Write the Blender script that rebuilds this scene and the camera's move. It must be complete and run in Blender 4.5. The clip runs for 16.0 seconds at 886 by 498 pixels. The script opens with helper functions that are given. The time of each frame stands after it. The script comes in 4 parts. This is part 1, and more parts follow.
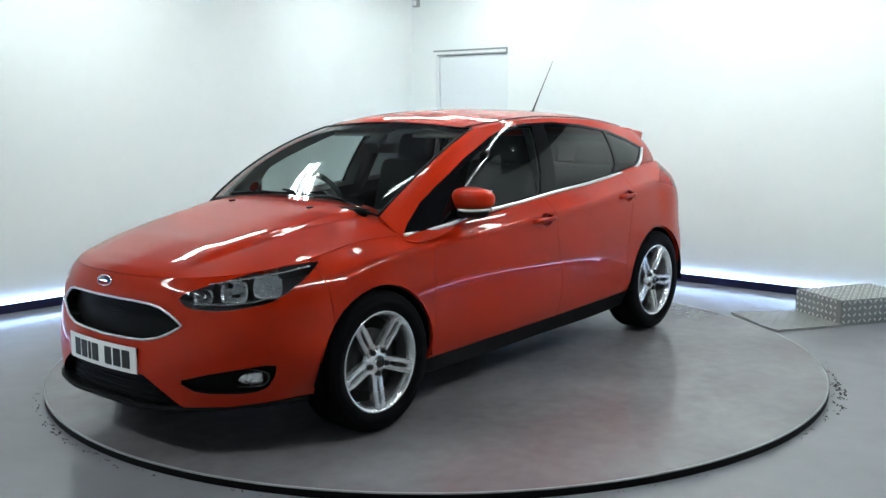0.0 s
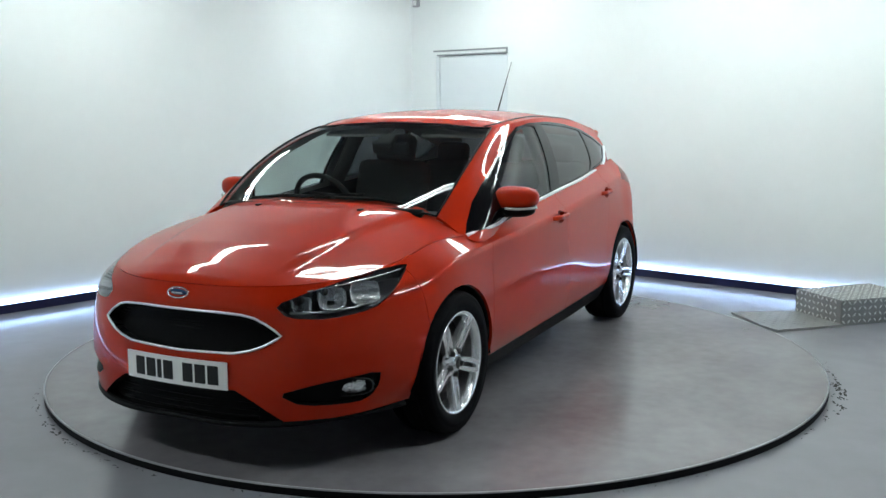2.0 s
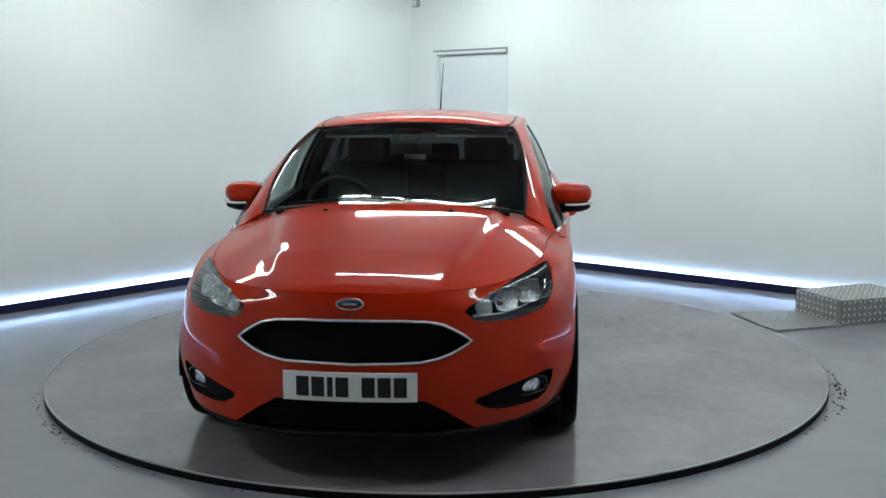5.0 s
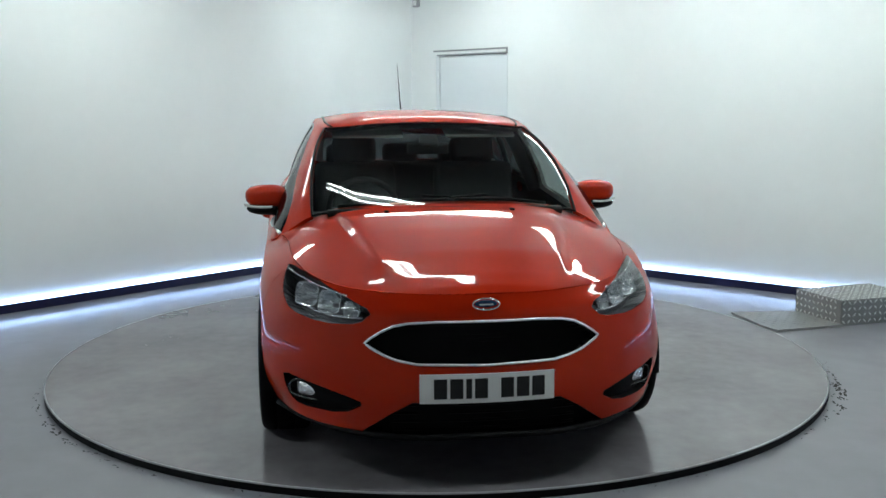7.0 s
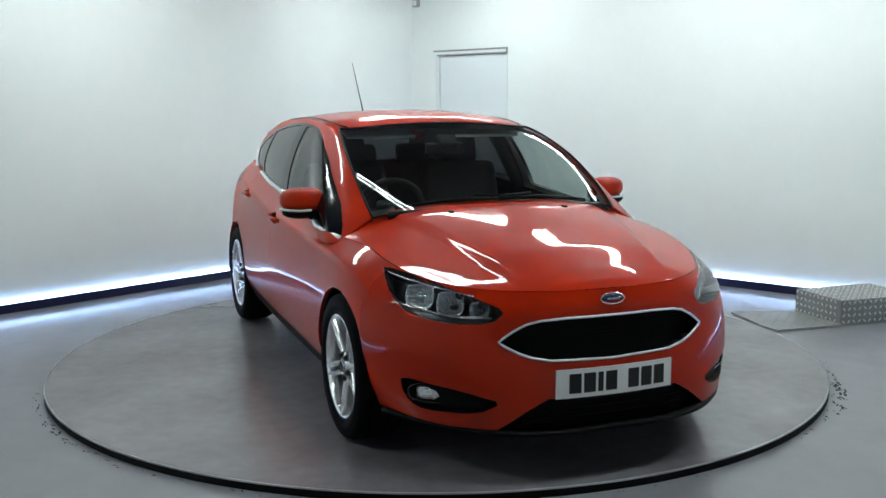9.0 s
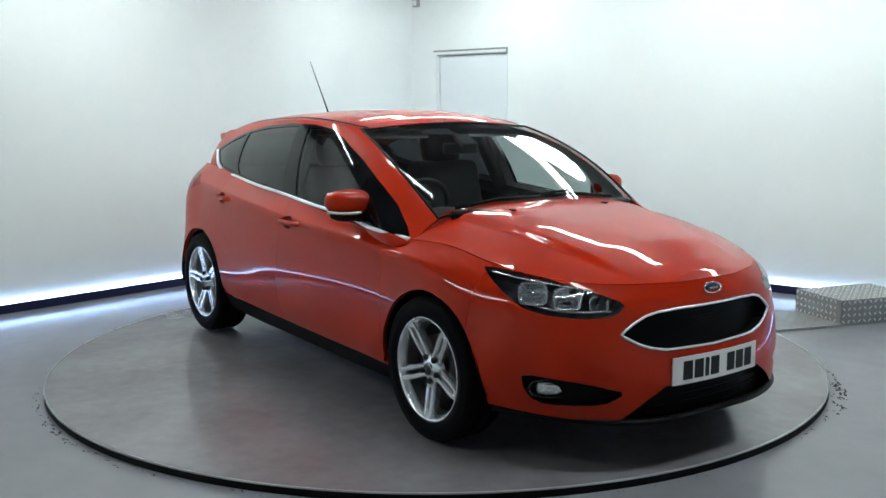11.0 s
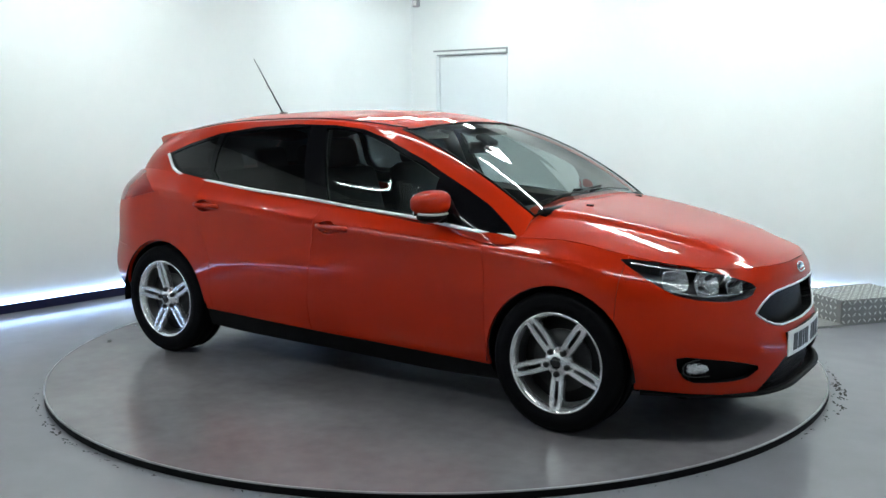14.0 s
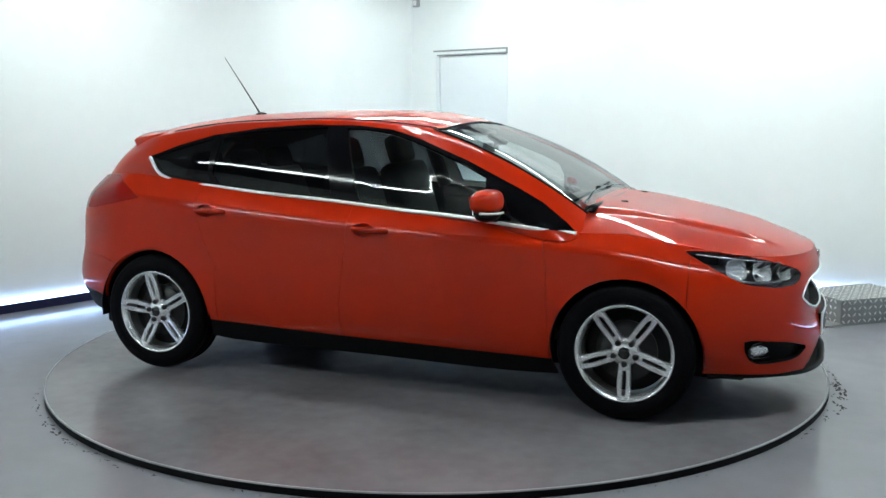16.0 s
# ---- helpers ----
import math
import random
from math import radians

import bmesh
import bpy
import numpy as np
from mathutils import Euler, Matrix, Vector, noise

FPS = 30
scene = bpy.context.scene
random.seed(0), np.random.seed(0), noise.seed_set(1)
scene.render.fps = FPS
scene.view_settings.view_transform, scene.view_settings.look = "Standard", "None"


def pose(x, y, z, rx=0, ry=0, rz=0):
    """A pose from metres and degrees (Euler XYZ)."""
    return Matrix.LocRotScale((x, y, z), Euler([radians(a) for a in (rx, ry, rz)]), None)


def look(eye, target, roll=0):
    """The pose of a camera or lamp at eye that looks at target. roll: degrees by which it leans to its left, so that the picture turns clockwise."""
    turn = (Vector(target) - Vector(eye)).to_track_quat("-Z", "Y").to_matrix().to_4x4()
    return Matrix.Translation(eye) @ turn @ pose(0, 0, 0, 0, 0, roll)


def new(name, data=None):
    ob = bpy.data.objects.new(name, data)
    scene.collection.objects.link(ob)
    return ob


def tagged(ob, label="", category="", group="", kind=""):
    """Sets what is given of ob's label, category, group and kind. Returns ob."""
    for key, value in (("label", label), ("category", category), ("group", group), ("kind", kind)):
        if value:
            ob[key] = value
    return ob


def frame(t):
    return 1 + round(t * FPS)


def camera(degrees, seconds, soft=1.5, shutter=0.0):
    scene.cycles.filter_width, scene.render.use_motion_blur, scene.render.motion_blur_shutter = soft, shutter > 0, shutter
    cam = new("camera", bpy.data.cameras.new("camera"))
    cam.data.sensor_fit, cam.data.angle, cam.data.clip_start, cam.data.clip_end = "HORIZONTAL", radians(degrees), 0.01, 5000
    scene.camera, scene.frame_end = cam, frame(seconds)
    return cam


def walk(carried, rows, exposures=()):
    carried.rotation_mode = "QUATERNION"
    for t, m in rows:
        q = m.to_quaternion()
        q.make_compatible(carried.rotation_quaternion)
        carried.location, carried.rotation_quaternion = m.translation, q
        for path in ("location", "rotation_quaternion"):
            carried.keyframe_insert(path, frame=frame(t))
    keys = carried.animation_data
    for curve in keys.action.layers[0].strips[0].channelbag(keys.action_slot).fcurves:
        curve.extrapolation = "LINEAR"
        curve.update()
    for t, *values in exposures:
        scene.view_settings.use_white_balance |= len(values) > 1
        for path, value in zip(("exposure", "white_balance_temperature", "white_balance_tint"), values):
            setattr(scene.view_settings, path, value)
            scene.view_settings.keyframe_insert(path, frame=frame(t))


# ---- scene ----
# Photo studio: a red hatchback turns on a motor-driven turntable before a fixed camera.
cam = camera(49.51, 16.0)
EYE = look((0, -5.728, 1.463), (0.03225, -0.78203, 0.73072), -0.242)
walk(cam, [(0, EYE), (16, EYE)],
     exposures=[(0, 0.09), (1.5, -0.02), (3.5, -0.17), (5, -0.24), (7, -0.26), (9, -0.18), (11.5, -0.01), (14, 0.12), (16, 0.18)])

world = bpy.data.worlds.new("world")
scene.world = world
world.use_nodes = True
world.node_tree.nodes["Background"].inputs[0].default_value = (0.55, 0.6, 0.62, 1)
world.node_tree.nodes["Background"].inputs[1].default_value = 0.05

FLOOR = -0.036        # the turntable's top is z = 0
CEIL = 2.78
DISC_R = 2.231
CORNER = Vector((-0.253, 4.479, 0))
DIR_L = Vector((-0.6790, -0.7341, 0))
DIR_R = Vector((0.7655, -0.6434, 0))
TUBE_POWER = 51.0
LED_POWER = 16.0


# ---------------------------------------------------------------- materials
def mat(name, color, rough=0.5, metal=0.0, var=0.0, scale=6.0, bump=0.0, bump_scale=60.0, coat=0.0, rough_var=0.0,
        emit=0.0, stretch=(1, 1, 1), spec=0.4):
    m = bpy.data.materials.new(name)
    m.use_nodes = True
    nt = m.node_tree
    b = nt.nodes["Principled BSDF"]
    b.inputs["Base Color"].default_value = (*color, 1)
    b.inputs["Roughness"].default_value = rough
    b.inputs["Metallic"].default_value = metal
    b.inputs["Specular IOR Level"].default_value = spec
    b.inputs["Coat Weight"].default_value = coat
    b.inputs["Coat Roughness"].default_value = 0.03
    if emit:
        b.inputs["Emission Color"].default_value = (*color, 1)
        b.inputs["Emission Strength"].default_value = emit
    tc = nt.nodes.new("ShaderNodeTexCoord")
    mp = nt.nodes.new("ShaderNodeMapping")
    mp.inputs["Scale"].default_value = stretch
    nt.links.new(tc.outputs["Object"], mp.inputs[0])
    if var or rough_var:
        n1 = nt.nodes.new("ShaderNodeTexNoise")
        n1.inputs["Scale"].default_value = scale
        n1.inputs["Detail"].default_value = 4
        n1.inputs["Roughness"].default_value = 0.5
        nt.links.new(mp.outputs[0], n1.inputs[0])
        n2 = nt.nodes.new("ShaderNodeTexNoise")
        n2.inputs["Scale"].default_value = scale * 9
        n2.inputs["Detail"].default_value = 3
        nt.links.new(mp.outputs[0], n2.inputs[0])
        mix = nt.nodes.new("ShaderNodeMath")
        mix.operation = "MULTIPLY_ADD"
        nt.links.new(n2.outputs[0], mix.inputs[0])
        mix.inputs[1].default_value = 0.35
        nt.links.new(n1.outputs[0], mix.inputs[2])
        if var:
            ramp = nt.nodes.new("ShaderNodeMapRange")
            ramp.inputs[1].default_value, ramp.inputs[2].default_value = 0.30, 1.05
            ramp.inputs[3].default_value, ramp.inputs[4].default_value = 1 - var, 1 + var
            nt.links.new(mix.outputs[0], ramp.inputs[0])
            mul = nt.nodes.new("ShaderNodeVectorMath")
            mul.operation = "SCALE"
            mul.inputs[0].default_value = color
            nt.links.new(ramp.outputs[0], mul.inputs[3])
            nt.links.new(mul.outputs[0], b.inputs["Base Color"])
        if rough_var:
            rr = nt.nodes.new("ShaderNodeMapRange")
            rr.inputs[1].default_value, rr.inputs[2].default_value = 0.30, 1.05
            rr.inputs[3].default_value, rr.inputs[4].default_value = max(0.02, rough - rough_var), min(1, rough + rough_var)
            nt.links.new(mix.outputs[0], rr.inputs[0])
            nt.links.new(rr.outputs[0], b.inputs["Roughness"])
    if bump:
        nb = nt.nodes.new("ShaderNodeTexNoise")
        nb.inputs["Scale"].default_value = bump_scale
        nb.inputs["Detail"].default_value = 4
        nt.links.new(mp.outputs[0], nb.inputs[0])
        bp = nt.nodes.new("ShaderNodeBump")
        bp.inputs["Strength"].default_value = bump
        bp.inputs["Distance"].default_value = 0.01
        nt.links.new(nb.outputs[0], bp.inputs["Height"])
        nt.links.new(bp.outputs[0], b.inputs["Normal"])
    return m


def glass(name, tint, gloss=0.02, base=0.045):
    m = bpy.data.materials.new(name)
    m.use_nodes = True
    nt = m.node_tree
    nt.nodes.remove(nt.nodes["Principled BSDF"])
    out = nt.nodes["Material Output"]
    tr = nt.nodes.new("ShaderNodeBsdfTransparent")
    tr.inputs[0].default_value = (*tint, 1)
    gl = nt.nodes.new("ShaderNodeBsdfGlossy")
    gl.inputs["Roughness"].default_value = gloss
    lw = nt.nodes.new("ShaderNodeLayerWeight")
    lw.inputs[0].default_value = 0.5
    pw = nt.nodes.new("ShaderNodeMath")
    pw.operation = "POWER"
    pw.inputs[1].default_value = 4.5
    nt.links.new(lw.outputs["Facing"], pw.inputs[0])
    fr = nt.nodes.new("ShaderNodeMath")
    fr.operation = "MULTIPLY_ADD"
    fr.inputs[1].default_value, fr.inputs[2].default_value = 0.9, base
    nt.links.new(pw.outputs[0], fr.inputs[0])
    mx = nt.nodes.new("ShaderNodeMixShader")
    nt.links.new(fr.outputs[0], mx.inputs[0])
    nt.links.new(tr.outputs[0], mx.inputs[1])
    nt.links.new(gl.outputs[0], mx.inputs[2])
    nt.links.new(mx.outputs[0], out.inputs[0])
    return m


M_PAINT = mat("red_paint", (0.385, 0.0150, 0.0009), 0.40, 0.0, var=0.04, scale=3.0, coat=0.55, spec=0.05)
M_BLACK = mat("black_plastic", (0.004, 0.004, 0.0045), 0.5, spec=0.08, var=0.15, scale=20, bump=0.1, bump_scale=400)
M_GLOSSBLACK = mat("gloss_black", (0.008, 0.008, 0.009), 0.12, coat=0.5)
M_TRIM = mat("gloss_black_trim", (0.003, 0.003, 0.004), 0.10, spec=0.22, var=0.1, scale=15)
M_RUBBER = mat("tyre_rubber", (0.0035, 0.0035, 0.0045), 0.65, spec=0.05, var=0.25, scale=14, bump=0.2, bump_scale=160)
M_ALLOY = mat("alloy_silver", (0.88, 0.89, 0.91), 0.24, 0.85, var=0.06, scale=10)
M_BARREL = mat("wheel_barrel_grey", (0.34, 0.34, 0.35), 0.35, 0.8, var=0.2, scale=14)
M_STRIP = mat("satin_chrome", (0.90, 0.91, 0.93), 0.34, 0.6, var=0.03, scale=8)
M_STEEL = mat("brake_steel", (0.05, 0.05, 0.052), 0.45, 0.8, var=0.2, scale=30)
M_DARKMETAL = mat("dark_wheel_inside", (0.010, 0.010, 0.011), 0.6, 0.2, var=0.2, scale=12)
M_CHROME = mat("chrome", (0.85, 0.86, 0.88), 0.1, 1.0, var=0.03, scale=8)
M_LAMPHOUSE = mat("lamp_housing", (0.11, 0.11, 0.12), 0.3, 0.5, var=0.1, scale=20)
M_REFLECTOR = mat("lamp_reflector", (0.85, 0.86, 0.88), 0.18, 0.9, var=0.15, scale=60, bump=0.8, bump_scale=70)
M_TAIL = mat("red_lens", (0.24, 0.006, 0.004), 0.2, coat=0.25, spec=0.1, var=0.05, scale=20)
M_AMBER = mat("clear_lens", (0.75, 0.74, 0.70), 0.15, 0.3, coat=1.0, var=0.05, scale=60)
M_PLATE = mat("plate_white", (0.90, 0.90, 0.88), 0.35, var=0.03, scale=10)
M_INK = mat("plate_ink", (0.012, 0.012, 0.012), 0.4)
M_BLUE = mat("badge_blue", (0.03, 0.06, 0.14), 0.2, 0.3, coat=1.0)
M_CABIN = mat("cabin_dark", (0.022, 0.022, 0.024), 0.7, var=0.2, scale=12, bump=0.2, bump_scale=200)
M_SEAT = mat("seat_cloth", (0.03, 0.03, 0.033), 0.9, var=0.25, scale=25, bump=0.3, bump_scale=300)
M_LINING = mat("pale_headlining", (0.42, 0.41, 0.39), 0.9, var=0.06, scale=12, bump=0.15, bump_scale=300)
M_GLASS = glass("clear_glass", (0.62, 0.68, 0.66))
M_TINT = glass("privacy_glass", (0.075, 0.08, 0.085))
M_LENS = glass("lamp_lens", (0.86, 0.88, 0.9))
M_WALL = mat("white_wall_paint", (0.80, 0.83, 0.83), 0.55, var=0.035, scale=1.2, bump=0.05, bump_scale=120)
M_CEIL = mat("ceiling_grey", (0.10, 0.105, 0.11), 0.8, var=0.15, scale=2)
M_BATTEN = mat("batten_white", (0.7, 0.72, 0.72), 0.5, var=0.04, scale=5)
M_BACKWALL = mat("grey_wall_paint", (0.58, 0.59, 0.59), 0.6, var=0.05, scale=1.2)
M_FLOOR = mat("grey_floor_paint", (0.238, 0.236, 0.262), 0.20, var=0.14, scale=0.9, rough_var=0.09, bump=0.05, bump_scale=7)
M_DISC = mat("turntable_plate", (0.192, 0.178, 0.190), 0.19, 0.0, var=0.38, scale=1.3, spec=0.7, rough_var=0.05)
M_DISCEDGE = mat("turntable_bright_rim", (0.29, 0.29, 0.30), 0.35, 0.0, var=0.2, scale=14)
# the shadow under the raised disc, put into a near-black colour
M_SHADOWGAP = mat("black_shadow_gap", (0.006, 0.006, 0.007), 0.7, spec=0.08, var=0.2, scale=12)
# black skirting; the blue light of the strip is put into its colour
M_SKIRT = mat("black_skirting_led_tint", (0.010, 0.012, 0.05), 0.35, var=0.2, scale=6)
M_TREAD = mat("tread_plate_aluminium", (0.30, 0.30, 0.29), 0.40, 0.6, var=0.2, scale=8)
M_LOZENGE = mat("polished_tread", (0.86, 0.87, 0.85), 0.28, 0.7, var=0.1, scale=20)
M_DOOR = mat("white_door_paint", (0.74, 0.78, 0.80), 0.5, var=0.03, scale=2)
M_DOORRAIL = mat("grey_metal_rail", (0.30, 0.32, 0.33), 0.45, 0.5, var=0.1, scale=10)
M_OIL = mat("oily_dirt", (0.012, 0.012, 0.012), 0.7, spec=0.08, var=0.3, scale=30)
M_CORNERBOX = mat("grey_box_plastic", (0.36, 0.36, 0.38), 0.5, var=0.05, scale=20)
M_TUBE = mat("tube_light", (0.89, 1.0, 0.985), 0.5, emit=TUBE_POWER)
M_LED = mat("led_strip", (0.40, 0.60, 1.0), 0.5, emit=LED_POWER)


# ---------------------------------------------------------------- mesh helpers
def link(name, bm, material, parent=None, smooth=True, label=""):
    me = bpy.data.meshes.new(name)
    bm.normal_update()
    for f in bm.faces:
        f.smooth = smooth
    bm.to_mesh(me)
    bm.free()
    me.materials.append(material)
    ob = new(name, me)
    if parent:
        ob.parent = parent
    if label:
        ob["label"] = label
    return ob


def part(name, bm, material, parent, label="", smooth=True):
    return link(name, bm, material, parent, smooth, label)


def add_box(bm, c, size, m=None, bevel=0.0):
    r = bmesh.ops.create_cube(bm, size=1)
    vs = r["verts"]
    for v in vs:
        v.co = Vector((v.co.x * size[0], v.co.y * size[1], v.co.z * size[2]))
    if bevel:
        es = list({e for v in vs for e in v.link_edges})
        nb = bmesh.ops.bevel(bm, geom=es, offset=bevel, segments=2, affect="EDGES", profile=0.5)
        vs = list({v for f in nb["faces"] for v in f.verts} | {v for v in vs if v.is_valid})
    for v in vs:
        v.co = (m @ v.co if m else v.co) + Vector(c)
    return vs


def box(c, size, m=None, bevel=0.0):
    bm = bmesh.new()
    add_box(bm, c, size, m, bevel)
    return bm


def lathe(profile, n=48, axis="y"):
    """Turn (radius, height) pairs about an axis."""
    bm = bmesh.new()
    rings = []
    for k in range(n):
        a = 2 * math.pi * k / n
        row = []
        for r, h in profile:
            p = (r * math.cos(a), h, r * math.sin(a)) if axis == "y" else (r * math.cos(a), r * math.sin(a), h)
            row.append(bm.verts.new(p))
        rings.append(row)
    for k in range(n):
        a, b = rings[k], rings[(k + 1) % n]
        for i in range(len(profile) - 1):
            bm.faces.new((a[i], a[i + 1], b[i + 1], b[i]))
    bmesh.ops.remove_doubles(bm, verts=bm.verts, dist=1e-6)
    bmesh.ops.recalc_face_normals(bm, faces=bm.faces)
    return bm


def tube(points, r, n=8, closed=False, squash=1.0, up=Vector((0, 0, 1))):
    """A round bar along a row of points."""
    bm = bmesh.new()
    pts = [Vector(p) for p in points]
    rings = []
    for i, p in enumerate(pts):
        a = pts[i - 1] if (i or closed) else p
        b = pts[(i + 1) % len(pts)] if (i < len(pts) - 1 or closed) else p
        t = (b - a).normalized()
        s = t.cross(up)
        s = s.normalized() if s.length > 1e-5 else t.orthogonal().normalized()
        w = s.cross(t)
        rad = r[i] if isinstance(r, (list, tuple)) else r
        rings.append([bm.verts.new(p + rad * (math.cos(2 * math.pi * k / n) * s * squash + math.sin(2 * math.pi * k / n) * w)) for k in range(n)])
    for i in range(len(rings) if closed else len(rings) - 1):
        a, b = rings[i], rings[(i + 1) % len(rings)]
        for k in range(n):
            bm.faces.new((a[k], a[(k + 1) % n], b[(k + 1) % n], b[k]))
    if not closed:
        bm.faces.new(rings[0][::-1])
        bm.faces.new(rings[-1])
    bmesh.ops.recalc_face_normals(bm, faces=bm.faces)
    return bm


def prism(outline, z0, z1):
    """Extrude an outline of (x, y) pairs upwards."""
    bm = bmesh.new()
    lo = [bm.verts.new((x, y, z0)) for x, y in outline]
    hi = [bm.verts.new((x, y, z1)) for x, y in outline]
    bm.faces.new(lo[::-1])
    bm.faces.new(hi)
    for i in range(len(lo)):
        j = (i + 1) % len(lo)
        bm.faces.new((lo[i], lo[j], hi[j], hi[i]))
    bmesh.ops.recalc_face_normals(bm, faces=bm.faces)
    return bm


# ---------------------------------------------------------------- the room
def wall_box(a, b, z0, z1, thick, name, outward, material=M_WALL, parent=None):
    """A wall from a to b in plan, its inner face on that line."""
    o = outward * thick
    bm = prism([(a.x, a.y), (b.x, b.y), (b.x + o.x, b.y + o.y), (a.x + o.x, a.y + o.y)], z0, z1)
    return link(name, bm, material, parent, smooth=False)


ROOM = 9.6
P_L = CORNER + DIR_L * ROOM
P_R = CORNER + DIR_R * ROOM
P_B = CORNER + (DIR_L + DIR_R) * ROOM
OUT_L = Vector((DIR_L.y, -DIR_L.x, 0))
OUT_L = OUT_L if OUT_L.dot(DIR_R) < 0 else -OUT_L
OUT_R = Vector((DIR_R.y, -DIR_R.x, 0))
OUT_R = OUT_R if OUT_R.dot(DIR_L) < 0 else -OUT_R


def structure(ob, label, category="wall"):
    return tagged(ob, label, category, kind="structure")


def build_room():
    fl = link("floor", prism([(CORNER.x, CORNER.y + 0.4), (P_L.x - 0.4, P_L.y), (P_B.x, P_B.y - 0.4), (P_R.x + 0.4, P_R.y)], FLOOR - 0.2, FLOOR), M_FLOOR, smooth=False)
    structure(fl, "glossy grey painted concrete studio floor", "floor")
    ce = link("ceiling", prism([(CORNER.x, CORNER.y + 0.4), (P_L.x - 0.4, P_L.y), (P_B.x, P_B.y - 0.4), (P_R.x + 0.4, P_R.y)], CEIL, CEIL + 0.15), M_CEIL, smooth=False)
    structure(ce, "plain dark grey studio ceiling", "ceiling")
    w = wall_box(CORNER - DIR_L * 0.0, P_L, FLOOR, CEIL, 0.15, "wall_west", OUT_L)
    structure(w, "plain white painted studio wall with lit foot")
    # the other seen wall, with the door opening
    d0, d1, top = 0.330, 1.235, 1.985
    w = new("wall_east", None)
    structure(w, "plain white painted studio wall with a door opening")
    for a, b, z0, z1 in ((0.0, d0, FLOOR, CEIL), (d1, ROOM, FLOOR, CEIL), (d0, d1, top, CEIL)):
        wall_box(CORNER + DIR_R * a, CORNER + DIR_R * b, z0, z1, 0.15, "wall_section", OUT_R, parent=w)
    for a, b, n in ((P_L, P_B, "wall_south"), (P_R, P_B, "wall_back")):
        d = (b - a).normalized()
        o = Vector((d.y, -d.x, 0))
        o = o if o.dot(a - CORNER) > 0 else -o
        structure(wall_box(a, b, FLOOR, CEIL, 0.15, n, o, M_BACKWALL), "plain pale grey painted studio wall")
    # door
    door = new("door_1", None)
    tagged(door, "white flush door set back in the wall", "door", kind="structure")
    a, b = CORNER + DIR_R * (d0 + 0.05) + OUT_R * 0.012, CORNER + DIR_R * (d1 - 0.012) + OUT_R * 0.012
    wall_box(a, b, FLOOR + 0.005, top - 0.016, 0.04, "leaf", OUT_R, M_DOOR, door)
    a, b = CORNER + DIR_R * d0 + OUT_R * 0.004, CORNER + DIR_R * (d0 + 0.045) + OUT_R * 0.004
    wall_box(a, b, FLOOR, top, 0.08, "jamb", OUT_R, M_DOOR, door)
    # head rail over the door, standing proud of the wall
    rail = new("door_rail", None)
    tagged(rail, "grey metal rail fixed over the white door", "rail")
    wall_box(CORNER + DIR_R * (d0 - 0.02), CORNER + DIR_R * d1, top + 0.028, top + 0.044, -0.014, "upper_lip", OUT_R, M_DOORRAIL, rail)
    wall_box(CORNER + DIR_R * (d0 + 0.03), CORNER + DIR_R * d1, top - 0.012, top + 0.002, -0.014, "lower_lip", OUT_R, M_DOORRAIL, rail)
    wall_box(CORNER + DIR_R * (d0 - 0.02), CORNER + DIR_R * (d1 - 0.01), top + 0.002, top + 0.028, -0.006, "web", OUT_R, M_WALL, rail)
    wall_box(CORNER + DIR_R * (d1 - 0.012), CORNER + DIR_R * d1, top + 0.002, top + 0.028, -0.014, "end_cap", OUT_R, M_DOORRAIL, rail)
    # black skirting, coloured with the strip's blue glow, and the light strip above it
    for d, o, n in ((DIR_L, OUT_L, "skirting_west"), (DIR_R, OUT_R, "skirting_east")):
        s0 = 0.05
        sk = wall_box(CORNER + d * s0, CORNER + d * (ROOM - 0.06), FLOOR, 0.030, -0.045, "baseboard", o, M_SKIRT)
        structure(sk, "black plastic skirting trunking along the wall foot", "skirting")
        st = wall_box(CORNER + d * s0 - o * 0.006, CORNER + d * (ROOM - 0.06) - o * 0.006, 0.031, 0.046, -0.018, "led_strip", o, M_LED)
        tagged(st, "cold white light strip lying on the skirting", "light strip", "wall light strips")


def build_corner_box():
    """A small made-up box for an unclear dark smudge high up beside the corner."""
    ob = new("corner_box", None)
    tagged(ob, "small made-up grey box for an unclear smudge high in the wall corner", "sensor")
    part("housing", box((0, -.022, 0), (.075, .044, .12), bevel=.012), M_CORNERBOX, ob)
    part("front_plate", box((0, -.046, -.018), (.045, .006, .05), bevel=.003), M_BATTEN, ob, "white front plate")
    c = CORNER + DIR_R * .09
    ob.matrix_basis = pose(c.x, c.y, 2.535, 0, 0, math.degrees(math.atan2(DIR_R.y, DIR_R.x)))


def build_ceiling_light(c, length, angle):
    ob = new("ceiling_light", None)
    tagged(ob, "white twin fluorescent tube batten on the ceiling", "ceiling light", "ceiling lights")
    part("body", box((0, 0, -0.03), (length, 0.16, 0.05), bevel=0.008), M_BATTEN, ob, smooth=False)
    for s in (-0.05, 0.05):
        part("tube", tube([(-length / 2 + 0.03, s, -0.075), (length / 2 - 0.03, s, -0.075)], 0.019, 10), M_TUBE, ob, "glowing fluorescent tube")
    for s in (-1, 1):
        part("end_cap", box((s * (length / 2 - 0.012), 0, -0.07), (0.024, 0.15, 0.045), bevel=0.004), M_BATTEN, ob, smooth=False)
    ob.matrix_basis = pose(c[0], c[1], CEIL, 0, 0, angle)
    return ob


